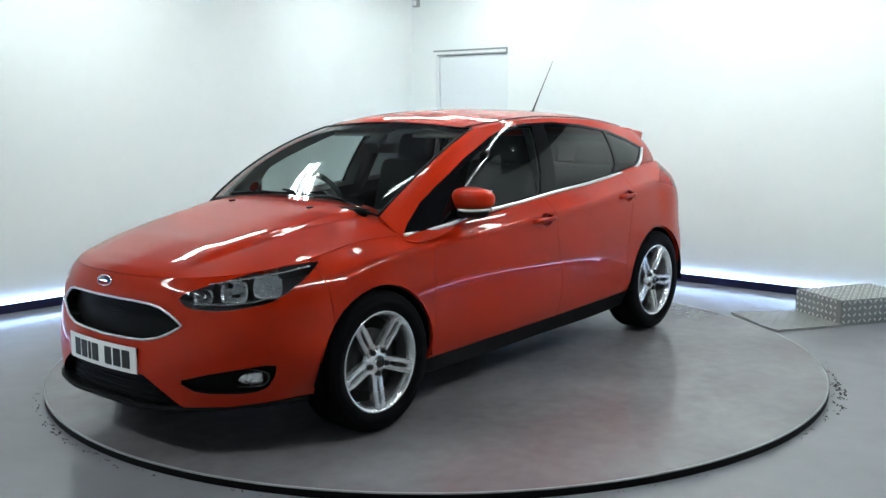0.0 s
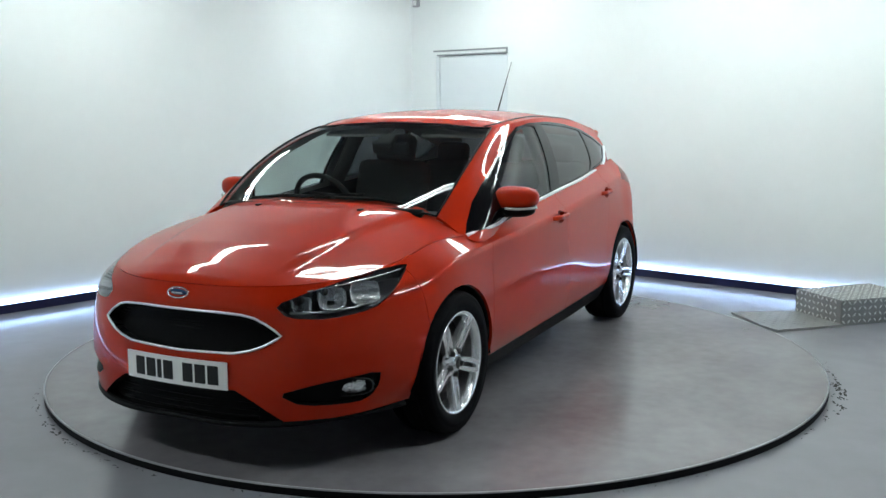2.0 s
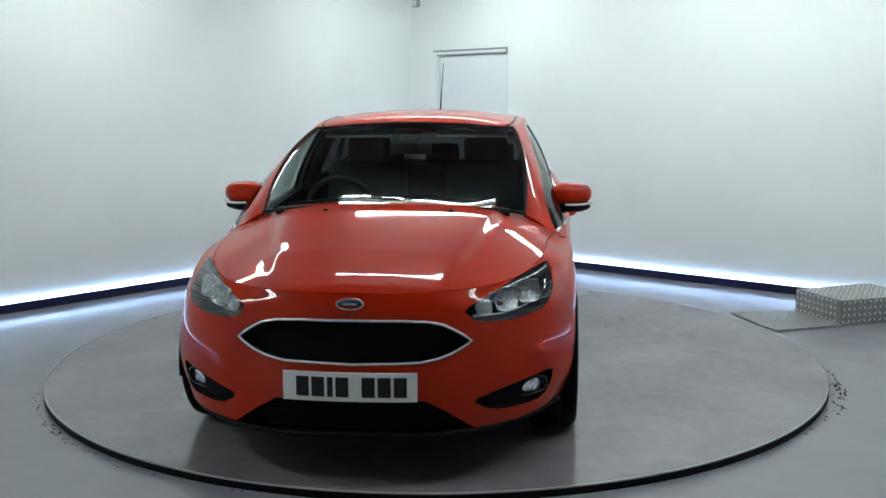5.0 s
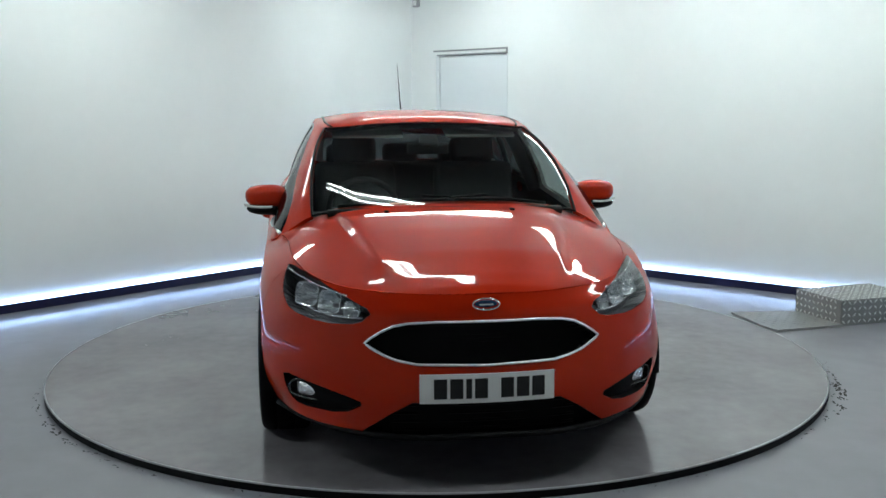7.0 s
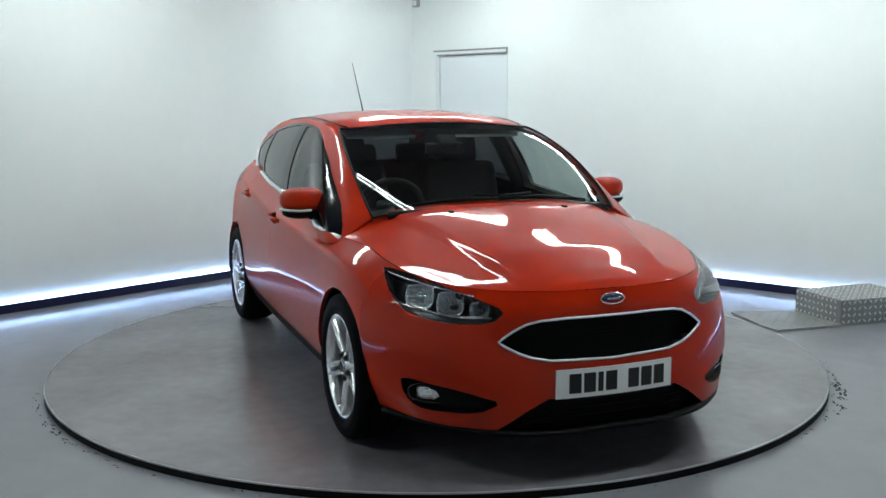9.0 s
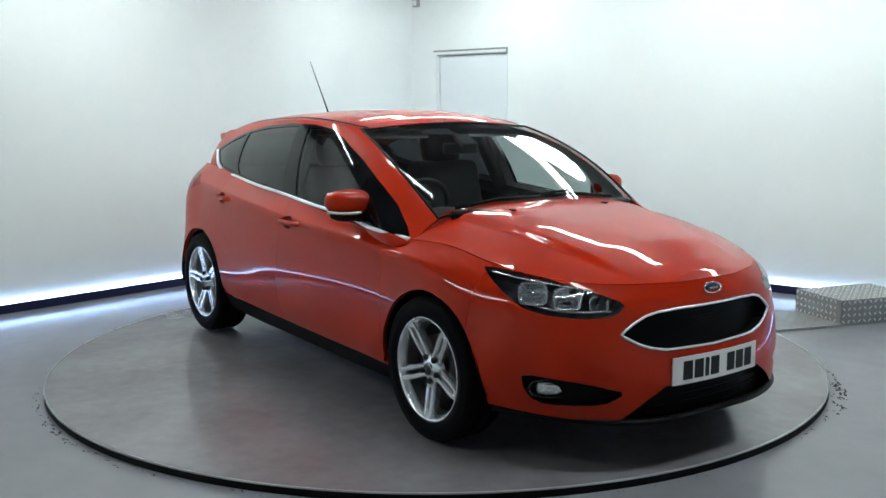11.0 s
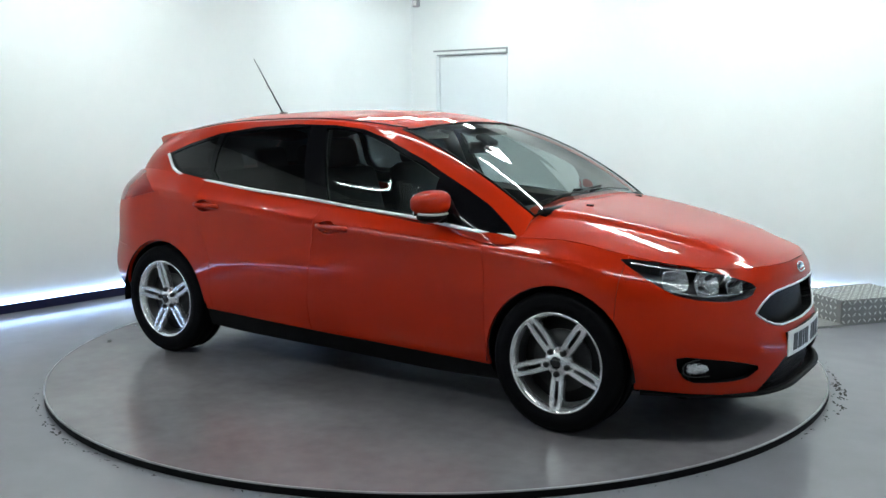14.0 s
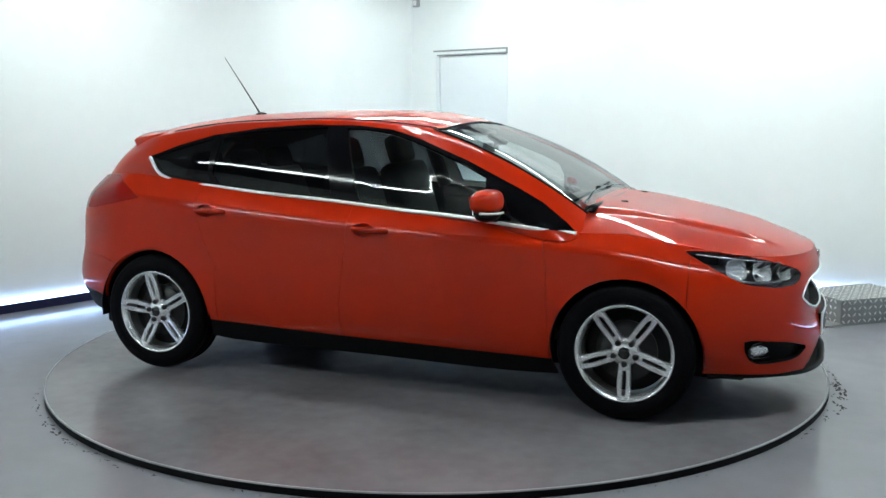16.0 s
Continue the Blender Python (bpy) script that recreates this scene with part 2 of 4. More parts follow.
# battens in a ring over the turntable: x, y, length, turn
# the one at (3.0, 0.2) is added to brighten car front and wall
LIGHT_ROWS = [(1.5, 1.15, 2.0, -62), (-1.9, 0.9, 1.35, 60), (-0.25, -0.45, 1.25, -14), (0.0, 2.7, 1.6, 0), (-3.3, -2.5, 3.0, -37), (2.9, -1.7, 1.5, 45), (3.0, 0.2, 0.9, -40),
              (1.2, -2.5, 1.8, 0)]


def build_turntable():
    ob = new("turntable", None)
    tagged(ob, "round grey steel turntable with a lighter rim", "turntable")
    part("top_plate", lathe([(0, -0.004), (0, 0), (DISC_R - 0.009, 0), (DISC_R - 0.009, -0.005), (0, -0.005)], 160, "z"), M_DISC, ob, smooth=False)
    part("rim", lathe([(DISC_R - 0.0085, -0.005), (DISC_R - 0.0085, 0.001), (DISC_R - 0.003, 0.001), (DISC_R, -0.0015), (DISC_R, -0.005)], 160, "z"), M_DISCEDGE, ob, "lighter steel rim")
    # the drum is blackened to stand for the shaded gap under the plate
    part("drum", lathe([(0, FLOOR), (DISC_R - 0.001, FLOOR), (DISC_R - 0.001, -0.0055), (0, -0.0055)], 160, "z"), M_SHADOWGAP, ob, "black drum standing for the shadow gap under the disc", smooth=False)
    return ob


def tread_lozenges(bm, o, e1, e2, n, l1, l2, step=0.044):
    """Raised lozenges of tread plate over a face."""
    k = 0
    for i in range(int(l1 / step)):
        for j in range(int(l2 / step)):
            c = o + e1 * ((i + 0.5) * step) + e2 * ((j + 0.5) * step)
            a = (e1 + e2 if (i + j) % 2 else e1 - e2).normalized()
            b = a.cross(n)
            vs = [bm.verts.new(c + a * p * 0.019 + b * q * 0.0068) for p, q in ((1, 0), (0, 1), (-1, 0), (0, -1))]
            top = bm.verts.new(c + n * 0.0045)
            for m in range(4):
                bm.faces.new((vs[m], vs[(m + 1) % 4], top))
            k += 1


def build_step_box():
    ob = new("tread_plate_box", None)
    tagged(ob, "aluminium tread plate drive box beside the turntable", "metal box")
    e1, e2, up = Vector((0.953, 0.302, 0)), Vector((-0.21, 0.978, 0)), Vector((0, 0, 1))
    e2 = (e2 - e1 * e1.dot(e2)).normalized()
    p, l1, l2, h = Vector((2.765, 0.690, FLOOR)), 0.66, 0.48, 0.176
    pts = [p, p + e1 * l1, p + e1 * l1 + e2 * l2, p + e2 * l2]
    bm = prism([(q.x, q.y) for q in pts], FLOOR, FLOOR + h)
    bmesh.ops.bevel(bm, geom=bm.edges[:], offset=0.006, segments=2, affect="EDGES")
    part("shell", bm, M_TREAD, ob, smooth=False)
    bm = bmesh.new()
    tread_lozenges(bm, p + up * 0.004, e1, up, -e2, l1, h)
    tread_lozenges(bm, p + e2 * l2 + up * 0.004, -e2, up, -e1, l2, h)
    tread_lozenges(bm, p + up * h, e1, e2, up, l1, l2)
    bmesh.ops.recalc_face_normals(bm, faces=bm.faces)
    tagged(part("tread_pattern", bm, M_LOZENGE, ob, "raised tread lozenges", smooth=False), kind="stuff")
    ramp = new("floor_plate", None)
    tagged(ramp, "thin aluminium cover plate on the floor beside the turntable", "metal plate")
    q = [Vector((2.272, 0.520, 0)), p - e2 * 0.02 - e1 * 0.004 + e1 * 0.0, p + e2 * (l2 - 0.03) - e1 * 0.004, Vector((2.135, 1.085, 0)), Vector((2.215, 0.66, 0))]
    bm = prism([(v.x, v.y) for v in q], FLOOR, FLOOR + 0.016)
    part("plate", bm, M_TREAD, ramp, smooth=False)
    bm = bmesh.new()
    for i in range(12):
        for j in range(11):
            c = p + e2 * (0.03 + j * 0.044) - e1 * (0.03 + i * 0.044)
            if Vector((c.x, c.y)).length < DISC_R + 0.13 or (c - q[0]).dot(e2) < 0.03 + 0.0 * i:
                continue
            a = (e1 + e2 if (i + j) % 2 else e1 - e2).normalized()
            b = Vector((-a.y, a.x, 0))
            vs = [bm.verts.new(Vector((c.x, c.y, FLOOR + 0.016)) + a * s * 0.019 + b * r * 0.006) for s, r in ((1, 0), (0, 1), (-1, 0), (0, -1))]
            top = bm.verts.new((c.x, c.y, FLOOR + 0.018))
            for m in range(4):
                bm.faces.new((vs[m], vs[(m + 1) % 4], top))
    tagged(part("tread_pattern", bm, M_TREAD, ramp, "raised tread lozenges", smooth=False), kind="stuff")


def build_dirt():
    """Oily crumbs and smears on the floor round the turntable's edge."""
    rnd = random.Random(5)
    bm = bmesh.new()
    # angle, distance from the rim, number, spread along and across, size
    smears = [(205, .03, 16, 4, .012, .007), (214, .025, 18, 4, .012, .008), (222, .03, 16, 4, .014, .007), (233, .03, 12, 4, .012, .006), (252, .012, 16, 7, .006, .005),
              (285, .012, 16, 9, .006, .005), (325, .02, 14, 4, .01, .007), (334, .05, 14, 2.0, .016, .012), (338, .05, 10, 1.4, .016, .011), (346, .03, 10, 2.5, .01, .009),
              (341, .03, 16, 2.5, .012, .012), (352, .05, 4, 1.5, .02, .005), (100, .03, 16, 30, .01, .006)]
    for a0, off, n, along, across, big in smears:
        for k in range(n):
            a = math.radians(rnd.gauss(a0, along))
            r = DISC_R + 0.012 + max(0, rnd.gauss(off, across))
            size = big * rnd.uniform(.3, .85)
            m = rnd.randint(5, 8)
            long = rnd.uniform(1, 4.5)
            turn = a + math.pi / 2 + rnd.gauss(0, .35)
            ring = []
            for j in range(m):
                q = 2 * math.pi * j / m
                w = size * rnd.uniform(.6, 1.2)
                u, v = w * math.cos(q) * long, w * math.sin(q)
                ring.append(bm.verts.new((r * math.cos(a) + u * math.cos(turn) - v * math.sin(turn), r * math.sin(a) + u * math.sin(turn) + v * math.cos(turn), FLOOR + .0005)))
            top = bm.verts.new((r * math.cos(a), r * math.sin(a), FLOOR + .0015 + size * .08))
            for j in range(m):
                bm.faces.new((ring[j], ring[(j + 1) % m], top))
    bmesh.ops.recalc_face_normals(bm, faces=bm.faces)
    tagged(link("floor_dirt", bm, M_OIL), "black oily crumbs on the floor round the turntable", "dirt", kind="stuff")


# ---------------------------------------------------------------- the car's skin
def hermite(knots, counts, mirror_ends=True):
    """A smooth curve through knots, with a set number of steps for each stretch."""
    k = [np.array(p, float) for p in knots]
    flip = np.array([1, -1, 1])
    first = k[1] * flip if mirror_ends else 2 * k[0] - k[1]
    last = k[-2] * flip if mirror_ends else 2 * k[-1] - k[-2]
    k = [first] + k + [last]
    out = []
    for i in range(1, len(k) - 2):
        a, b, c, d = k[i - 1:i + 3]
        t0, t1, t2 = (max(1e-6, np.linalg.norm(q - p)) for p, q in ((a, b), (b, c), (c, d)))
        m1 = t1 * ((b - a) / t0 - (c - a) / (t0 + t1) + (c - b) / t1)
        m2 = t1 * ((c - b) / t1 - (d - b) / (t1 + t2) + (d - c) / t2)
        for s in range(counts[i - 1]):
            u = s / counts[i - 1]
            out.append((2 * u**3 - 3 * u * u + 1) * b + (u**3 - 2 * u * u + u) * m1 + (-2 * u**3 + 3 * u * u) * c + (u**3 - u * u) * m2)
    out.append(k[-2])
    return np.array(out)


# long lines of the lower body, from the nose's middle round to the tail's middle (metres; x forward, z up)
LOW = [(2.185, 0, .20), (2.165, .30, .20), (2.09, .50, .215), (1.92, .70, .235), (1.68, .81, .245), (1.32, .83, .21), (.95, .80, .175),
       (0, .80, .18), (-.95, .80, .20), (-1.32, .82, .24), (-1.68, .80, .28), (-1.95, .64, .30), (-2.08, .32, .30), (-2.10, 0, .30)]
BUMP = [(2.185, 0, .36), (2.165, .30, .36), (2.09, .52, .35), (1.91, .73, .34), (1.68, .855, .34), (1.32, .885, .34), (.95, .868, .30),
        (0, .865, .31), (-.95, .862, .32), (-1.32, .868, .36), (-1.70, .843, .42), (-2.0, .67, .45), (-2.14, .33, .46), (-2.16, 0, .46)]
WAIST = [(2.15, 0, .56), (2.125, .30, .56), (2.055, .53, .56), (1.885, .74, .56), (1.68, .85, .56), (1.32, .90, .57), (.95, .888, .56),
         (0, .895, .56), (-.95, .880, .58), (-1.32, .874, .60), (-1.69, .832, .63), (-1.95, .69, .65), (-2.09, .34, .65), (-2.12, 0, .65)]
SHOULDER = [(2.15, 0, .69), (2.115, .30, .69), (2.02, .53, .685), (1.84, .725, .695), (1.62, .811, .73), (1.32, .862, .788), (.95, .869, .815),
            (0, .880, .870), (-.95, .845, .940), (-1.35, .808, .968), (-1.69, .762, .985), (-1.915, .65, .965), (-2.035, .33, .945), (-2.055, 0, .935)]
CROWN = [(2.125, 0, .752), (2.08, .30, .752), (1.95, .525, .76), (1.77, .657, .781), (1.58, .727, .818), (1.32, .757, .862), (1.05, .798, .866),
         (0, .805, .955), (-.95, .75, 1.035), (-1.33, .716, 1.075), (-1.655, .665, 1.088), (-1.855, .57, 1.068), (-1.965, .30, 1.058), (-1.985, 0, 1.058)]
BODY_STEPS = [9, 8, 8, 9, 10, 10, 22, 22, 10, 10, 8, 6, 5]
# glasshouse: foot line and roof line, from the windscreen's middle to the rear window's middle
FOOT = [(1.15, 0, .940), (1.14, .35, .944), (1.085, .645, .948), (1.09, .797, .858), (.5, .795, .905), (0, .797, .945), (-.6, .772, .998),
        (-.95, .742, 1.022), (-1.33, .706, 1.062), (-1.61, .650, 1.078), (-1.855, .555, 1.048), (-1.965, .3, 1.038), (-1.985, 0, 1.038)]
EAVE = [(.305, 0, 1.372), (.295, .30, 1.362), (.255, .562, 1.345), (.12, .593, 1.360), (-.12, .603, 1.382), (-.35, .607, 1.392), (-.7, .602, 1.383),
        (-.95, .597, 1.372), (-1.28, .588, 1.330), (-1.46, .58, 1.300), (-1.58, .52, 1.298), (-1.67, .30, 1.303), (-1.70, 0, 1.308)]
GLASS_STEPS = [10, 10, 6, 12, 12, 12, 8, 10, 6, 6, 8, 6]
BULGE = [(.014, 0, .026), (.014, .004, .028), (.020, .030, .038), (.008, .028, .014), (.002, .030, .008), (0, .030, .006), (0, .030, .006),
         (0, .030, .006), (0, .028, .006), (-.012, .022, .006), (-.02, .012, .008), (-.022, 0, .01), (-.022, 0, .01)]


def hood_ridge(x):
    return float(np.interp(x, [.9, 1.0, 1.2, 1.5, 1.8, 2.0, 2.08, 2.125], [.998, .990, .968, .920, .862, .810, .779, .752]))


def roof_ridge(x):
    return float(np.interp(x, [-1.75, -1.70, -1.45, -1.1, -.7, -.34, -.05, .1, .22, .305], [1.306, 1.322, 1.378, 1.420, 1.440, 1.446, 1.439, 1.426, 1.403, 1.374]))


def grid_mesh(pts):
    """A bmesh from rows of points, pts[i][j]."""
    bm = bmesh.new()
    v = [[bm.verts.new(p) for p in row] for row in pts]
    for i in range(len(v) - 1):
        for j in range(len(v[0]) - 1):
            q = []
            for w in (v[i][j], v[i][j + 1], v[i + 1][j + 1], v[i + 1][j]):
                if all((w.co - o.co).length > 1e-5 for o in q):
                    q.append(w)
            if len(q) > 2:
                bm.faces.new(q)
    bmesh.ops.remove_doubles(bm, verts=bm.verts, dist=1e-5)
    bm.faces.layers.int.new("id")
    bm.normal_update()
    if sum(f.normal.dot(f.calc_center_median() - Vector((f.calc_center_median().x * .8, 0, .4))) for f in bm.faces) < 0:
        bmesh.ops.reverse_faces(bm, faces=bm.faces[:])
        bm.normal_update()
    return bm


def lower_skin():
    lines = [hermite(k, BODY_STEPS) for k in (LOW, BUMP, WAIST, SHOULDER, CROWN)]
    rows = []
    for i in range(len(lines[0])):
        k = [l[i] for l in lines]
        soft = hermite(k, [7, 7, 8, 8], False)
        # a pressed crease along the shoulder of the doors, with a shallow scoop under it, fading out at both ends
        below = hermite(k[:4], [7, 7, 8], False)
        above = np.array([k[3] + (k[4] - k[3]) * t + np.array([0, -.007, 0]) * 4 * t * (1 - t) for t in np.linspace(0, 1, 9)])
        hard = np.vstack([below[:-1], above])
        for j in range(14, 22):
            hard[j][1] -= .003 * math.sin(math.pi * (j - 14) / 8) ** 2
        w = smooth01((k[3][0] + 1.72) / .30) * smooth01((1.50 - k[3][0]) / .35)
        rows.append(soft * (1 - w) + hard * w)
    return grid_mesh(rows)


def glass_skin():
    foot, eave = hermite(FOOT, GLASS_STEPS), hermite(EAVE, GLASS_STEPS)
    bul = hermite(BULGE, GLASS_STEPS, False)
    rows = []
    for f, e, b in zip(foot, eave, bul):
        rows.append([f + (e - f) * t + b * 4 * t * (1 - t) for t in np.linspace(0, 1, 17)])
    return grid_mesh(rows)


def smooth01(t):
    t = min(1, max(0, t))
    return t * t * (3 - 2 * t)


def hood_skin():
    crown = hermite(CROWN, BODY_STEPS)[:sum(BODY_STEPS[:6]) + 2]
    rows = []
    for c in crown:
        row = []
        for s in np.linspace(0, 1, 37):
            x, y = c[0], c[1] * (1 - s)
            z = c[2] + (hood_ridge(x) - c[2]) * (1 - (1 - s) ** float(np.interp(x, [1.3, 1.9], [3.3, 2.1])))
            yc = np.interp(x, [1.0, 2.0], [.56, .36])
            z += 0.016 * smooth01((yc + .02 - y) / .04) * smooth01((2.03 - x) / .25) * (1 - .35 * smooth01((yc - y) / .4)) * min(1, s * 6)
            row.append((x, y, z) if c[1] > 1e-6 else tuple(c))
        rows.append(row)
    return grid_mesh(rows)


def roof_skin():
    eave = hermite(EAVE, GLASS_STEPS)
    rows = []
    for c in eave:
        row = []
        for s in np.linspace(0, 1, 17):
            z = c[2] + (roof_ridge(c[0]) - c[2]) * (1 - (1 - s) ** 2.3)
            row.append((c[0], c[1] * (1 - s), z) if c[1] > 1e-6 else tuple(c))
        rows.append(row)
    return grid_mesh(rows)


def inside(p, poly):
    c, j = False, len(poly) - 1
    for i in range(len(poly)):
        (x1, y1), (x2, y2) = poly[i], poly[j]
        if (y1 > p[1]) != (y2 > p[1]) and p[0] < (x2 - x1) * (p[1] - y1) / (y2 - y1) + x1:
            c = not c
        j = i
    return c


SIDE = (Vector((1, 0, 0)), Vector((0, 0, 1)))
FRONT = (Vector((0, 1, 0)), Vector((0, 0, 1)))
OBLIQUE = (Vector((-1, 1, 0)).normalized(), Vector((0, 0, 1)))


def cut(bm, poly, view, number, keep):
    """Score an outline, seen along a view, into the skin, and mark the faces inside it."""
    a, b = view
    xs, ys = [p[0] for p in poly], [p[1] for p in poly]
    for i in range(len(poly)):
        p, q = poly[i], poly[(i + 1) % len(poly)]
        n2 = (-(q[1] - p[1]), q[0] - p[0])
        no = (a * n2[0] + b * n2[1]).normalized()
        co = a * p[0] + b * p[1]
        lo = (min(p[0], q[0]) - 1e-4, min(p[1], q[1]) - 1e-4)
        hi = (max(p[0], q[0]) + 1e-4, max(p[1], q[1]) + 1e-4)
        hit = []
        for f in bm.faces:
            c = f.calc_center_median()
            if abs(c.dot(a) - (lo[0] + hi[0]) / 2) > (hi[0] - lo[0]) / 2 + .12 or not keep(c):
                continue
            u, w = [v.co.dot(a) for v in f.verts], [v.co.dot(b) for v in f.verts]
            if max(u) < lo[0] or min(u) > hi[0] or max(w) < lo[1] or min(w) > hi[1]:
                continue
            d = [(v.co - co).dot(no) for v in f.verts]
            if max(d) > 1e-5 and min(d) < -1e-5:
                hit.append(f)
        if hit:
            es = {e for f in hit for e in f.edges}
            vs = {v for f in hit for v in f.verts}
            bmesh.ops.bisect_plane(bm, geom=hit + list(es) + list(vs), dist=2e-5, plane_co=co, plane_no=no)
    lay = bm.faces.layers.int["id"]
    for f in bm.faces:
        c = f.calc_center_median()
        if keep(c) and inside((c.dot(a), c.dot(b)), poly):
            f[lay] = number


def take(bm, numbers, both=False, side=1, shift=0.0, gap=0.0011, flange=0.014, drop=0.0):
    """Copy the faces with the given marks into a panel: its own gap, turned-in edge and normals. both: across the middle."""
    lay = bm.faces.layers.int["id"]
    numbers = numbers if isinstance(numbers, (list, tuple)) else (numbers,)
    bm.normal_update()
    faces = [f for f in bm.faces if f[lay] in numbers]
    vs = {v for f in faces for v in f.verts}
    out, where, normals = bmesh.new(), {}, []
    edge_in = {}
    fs = set(faces)
    for f in faces:
        for e in f.edges:
            n = sum(1 for g in e.link_faces if g in fs)
            mid = abs(e.verts[0].co.y) < 1e-4 and abs(e.verts[1].co.y) < 1e-4
            if n == 1 and not (mid and both):
                c = f.calc_center_median()
                d = (e.verts[1].co - e.verts[0].co).normalized()
                m = (c - e.verts[0].co)
                m = (m - d * m.dot(d))
                if m.length > 1e-7:
                    for v in e.verts:
                        edge_in.setdefault(v, []).append(m.normalized())
    sides = (1, -1) if both else (side,)
    for sg in sides:
        fl = Vector((1, sg, 1))
        made = {}
        for v in vs:
            n = v.normal.copy()
            co = v.co + n * shift - Vector((0, 0, drop))
            if v in edge_in and gap:
                s = sum(edge_in[v], Vector())
                if s.length > 1e-6:
                    co = co + s.normalized() * gap
            if both and abs(v.co.y) < 1e-4:
                co.y = 0
            made[v] = out.verts.new(co * fl)
            normals.append(n * fl)
        for f in faces:
            q = [made[v] for v in f.verts]
            try:
                out.faces.new(q if sg > 0 else q[::-1])
            except ValueError:
                pass
        if flange:
            low, rim = {}, {}
            for f in faces:
                for e in f.edges:
                    if sum(1 for g in e.link_faces if g in fs) != 1:
                        continue
                    if both and all(abs(v.co.y) < 1e-4 for v in e.verts):
                        continue
                    q = []
                    for v in e.verts:
                        if v not in low:
                            low[v] = out.verts.new(made[v].co - v.normal * fl * flange)
                            normals.append(Vector())
                            rim[v] = out.verts.new(made[v].co)
                            normals.append(Vector())
                    a, b = e.verts
                    out.faces.new((rim[a], rim[b], low[b], low[a]))
    out.verts.index_update()
    return out, normals


def skin_part(name, bm, numbers, material, parent, label="", **kw):
    out, normals = take(bm, numbers, **kw)
    me = bpy.data.meshes.new(name)
    for f in out.faces:
        f.smooth = True
    out.to_mesh(me)
    out.free()
    me.normals_split_custom_set_from_vertices([tuple(n) for n in normals])
    me.materials.append(material)
    ob = new(name, me)
    ob.parent = parent
    if label:
        ob["label"] = label
    return ob


def outline_loops(bm, numbers):
    """The edge of a marked patch as rows of points."""
    lay = bm.faces.layers.int["id"]
    numbers = numbers if isinstance(numbers, (list, tuple)) else (numbers,)
    fs = {f for f in bm.faces if f[lay] in numbers}
    nxt = {}
    for f in fs:
        for e in f.edges:
            if sum(1 for g in e.link_faces if g in fs) == 1 and not all(abs(v.co.y) < 1e-4 for v in e.verts):
                a, b = e.verts
                nxt.setdefault(a, []).append(b)
                nxt.setdefault(b, []).append(a)
    loops, seen = [], set()
    starts = [v for v in nxt if len(nxt[v]) == 1] + list(nxt)
    for s in starts:
        if s in seen:
            continue
        row, v = [s], s
        seen.add(s)
        while True:
            n = [w for w in nxt[v] if w not in seen]
            if not n:
                break
            v = n[0]
            seen.add(v)
            row.append(v)
        loops.append(([(v.co + v.normal * 0.001) for v in row], len(nxt[s]) == 2))
    return sorted(loops, key=lambda r: -len(r[0]))


def circle(cx, cz, r, n=36):
    return [(cx + r * math.cos(2 * math.pi * k / n), cz + r * math.sin(2 * math.pi * k / n)) for k in range(n)]


def rounded(poly):
    """Cut the corners of a closed outline."""
    out = []
    for (ax, ay), (bx, by) in zip(poly, poly[1:] + poly[:1]):
        out += [(ax * .8 + bx * .2, ay * .8 + by * .2), (ax * .2 + bx * .8, ay * .2 + by * .8)]
    return out


def thin(row, step=0.012):
    out = [row[0]]
    for p in row[1:]:
        if (p - out[-1]).length > step:
            out.append(p)
    return out


# outlines of the openings and shut lines
GRILLE = [(-.1, .652), (.20, .651), (.30, .645), (.355, .633), (.405, .608), (.442, .583), (.462, .566), (.442, .549), (.39, .521), (.34, .503), (.27, .489), (-.1, .478)]
MOUTH = [(-.1, .350), (.29, .345), (.37, .300), (.475, .225), (.475, .15), (-.1, .15)]
HEADLAMP = [(-1.165, .685), (-1.02, .733), (-.80, .782), (-.575, .806), (-.60, .775), (-.68, .710), (-.775, .658), (-.965, .630), (-1.12, .637)]
FOGPOCKET = [(-1.17, .335), (-1.06, .366), (-.97, .383), (-.755, .410), (-.762, .355), (-.795, .308), (-.85, .286), (-1.08, .288)]
DLO = [(1.072, .870), (.82, .896), (.545, .922), (.16, .951), (-.257, .987), (-.648, 1.011), (-.965, 1.036), (-1.323, 1.076), (-1.375, 1.098), (-1.462, 1.186),
       (-1.27, 1.250), (-1.04, 1.310), (-.73, 1.352), (-.43, 1.370), (-.15, 1.366), (.05, 1.345), (.21, 1.300), (.496, 1.192), (.763, 1.070), (.892, 1.003), (1.018, .915)]
PANE_FRONT = [(.635, .925), (.16, .963), (-.075, .982), (-.205, 1.350), (-.10, 1.350), (.05, 1.328), (.20, 1.285), (.48, 1.180), (.60, 1.123)]
PANE_REAR = [(-.235, .998), (-.648, 1.023), (-.955, 1.047), (-1.0, 1.10), (-.985, 1.305), (-.73, 1.336), (-.43, 1.354), (-.325, 1.356)]
PANE_QUARTER = [(-1.005, 1.053), (-1.31, 1.090), (-1.36, 1.108), (-1.435, 1.182), (-1.27, 1.234), (-1.03, 1.294), (-1.035, 1.10)]
TAIL = [(-1.45, .962), (-1.54, 1.010), (-1.68, 1.075), (-2.2, 1.085), (-2.2, .86), (-1.80, .890), (-1.60, .930)]
WING = [(.965, .1), (1.60, .1), (1.60, .90), (.9, .96), (.945, .70)]
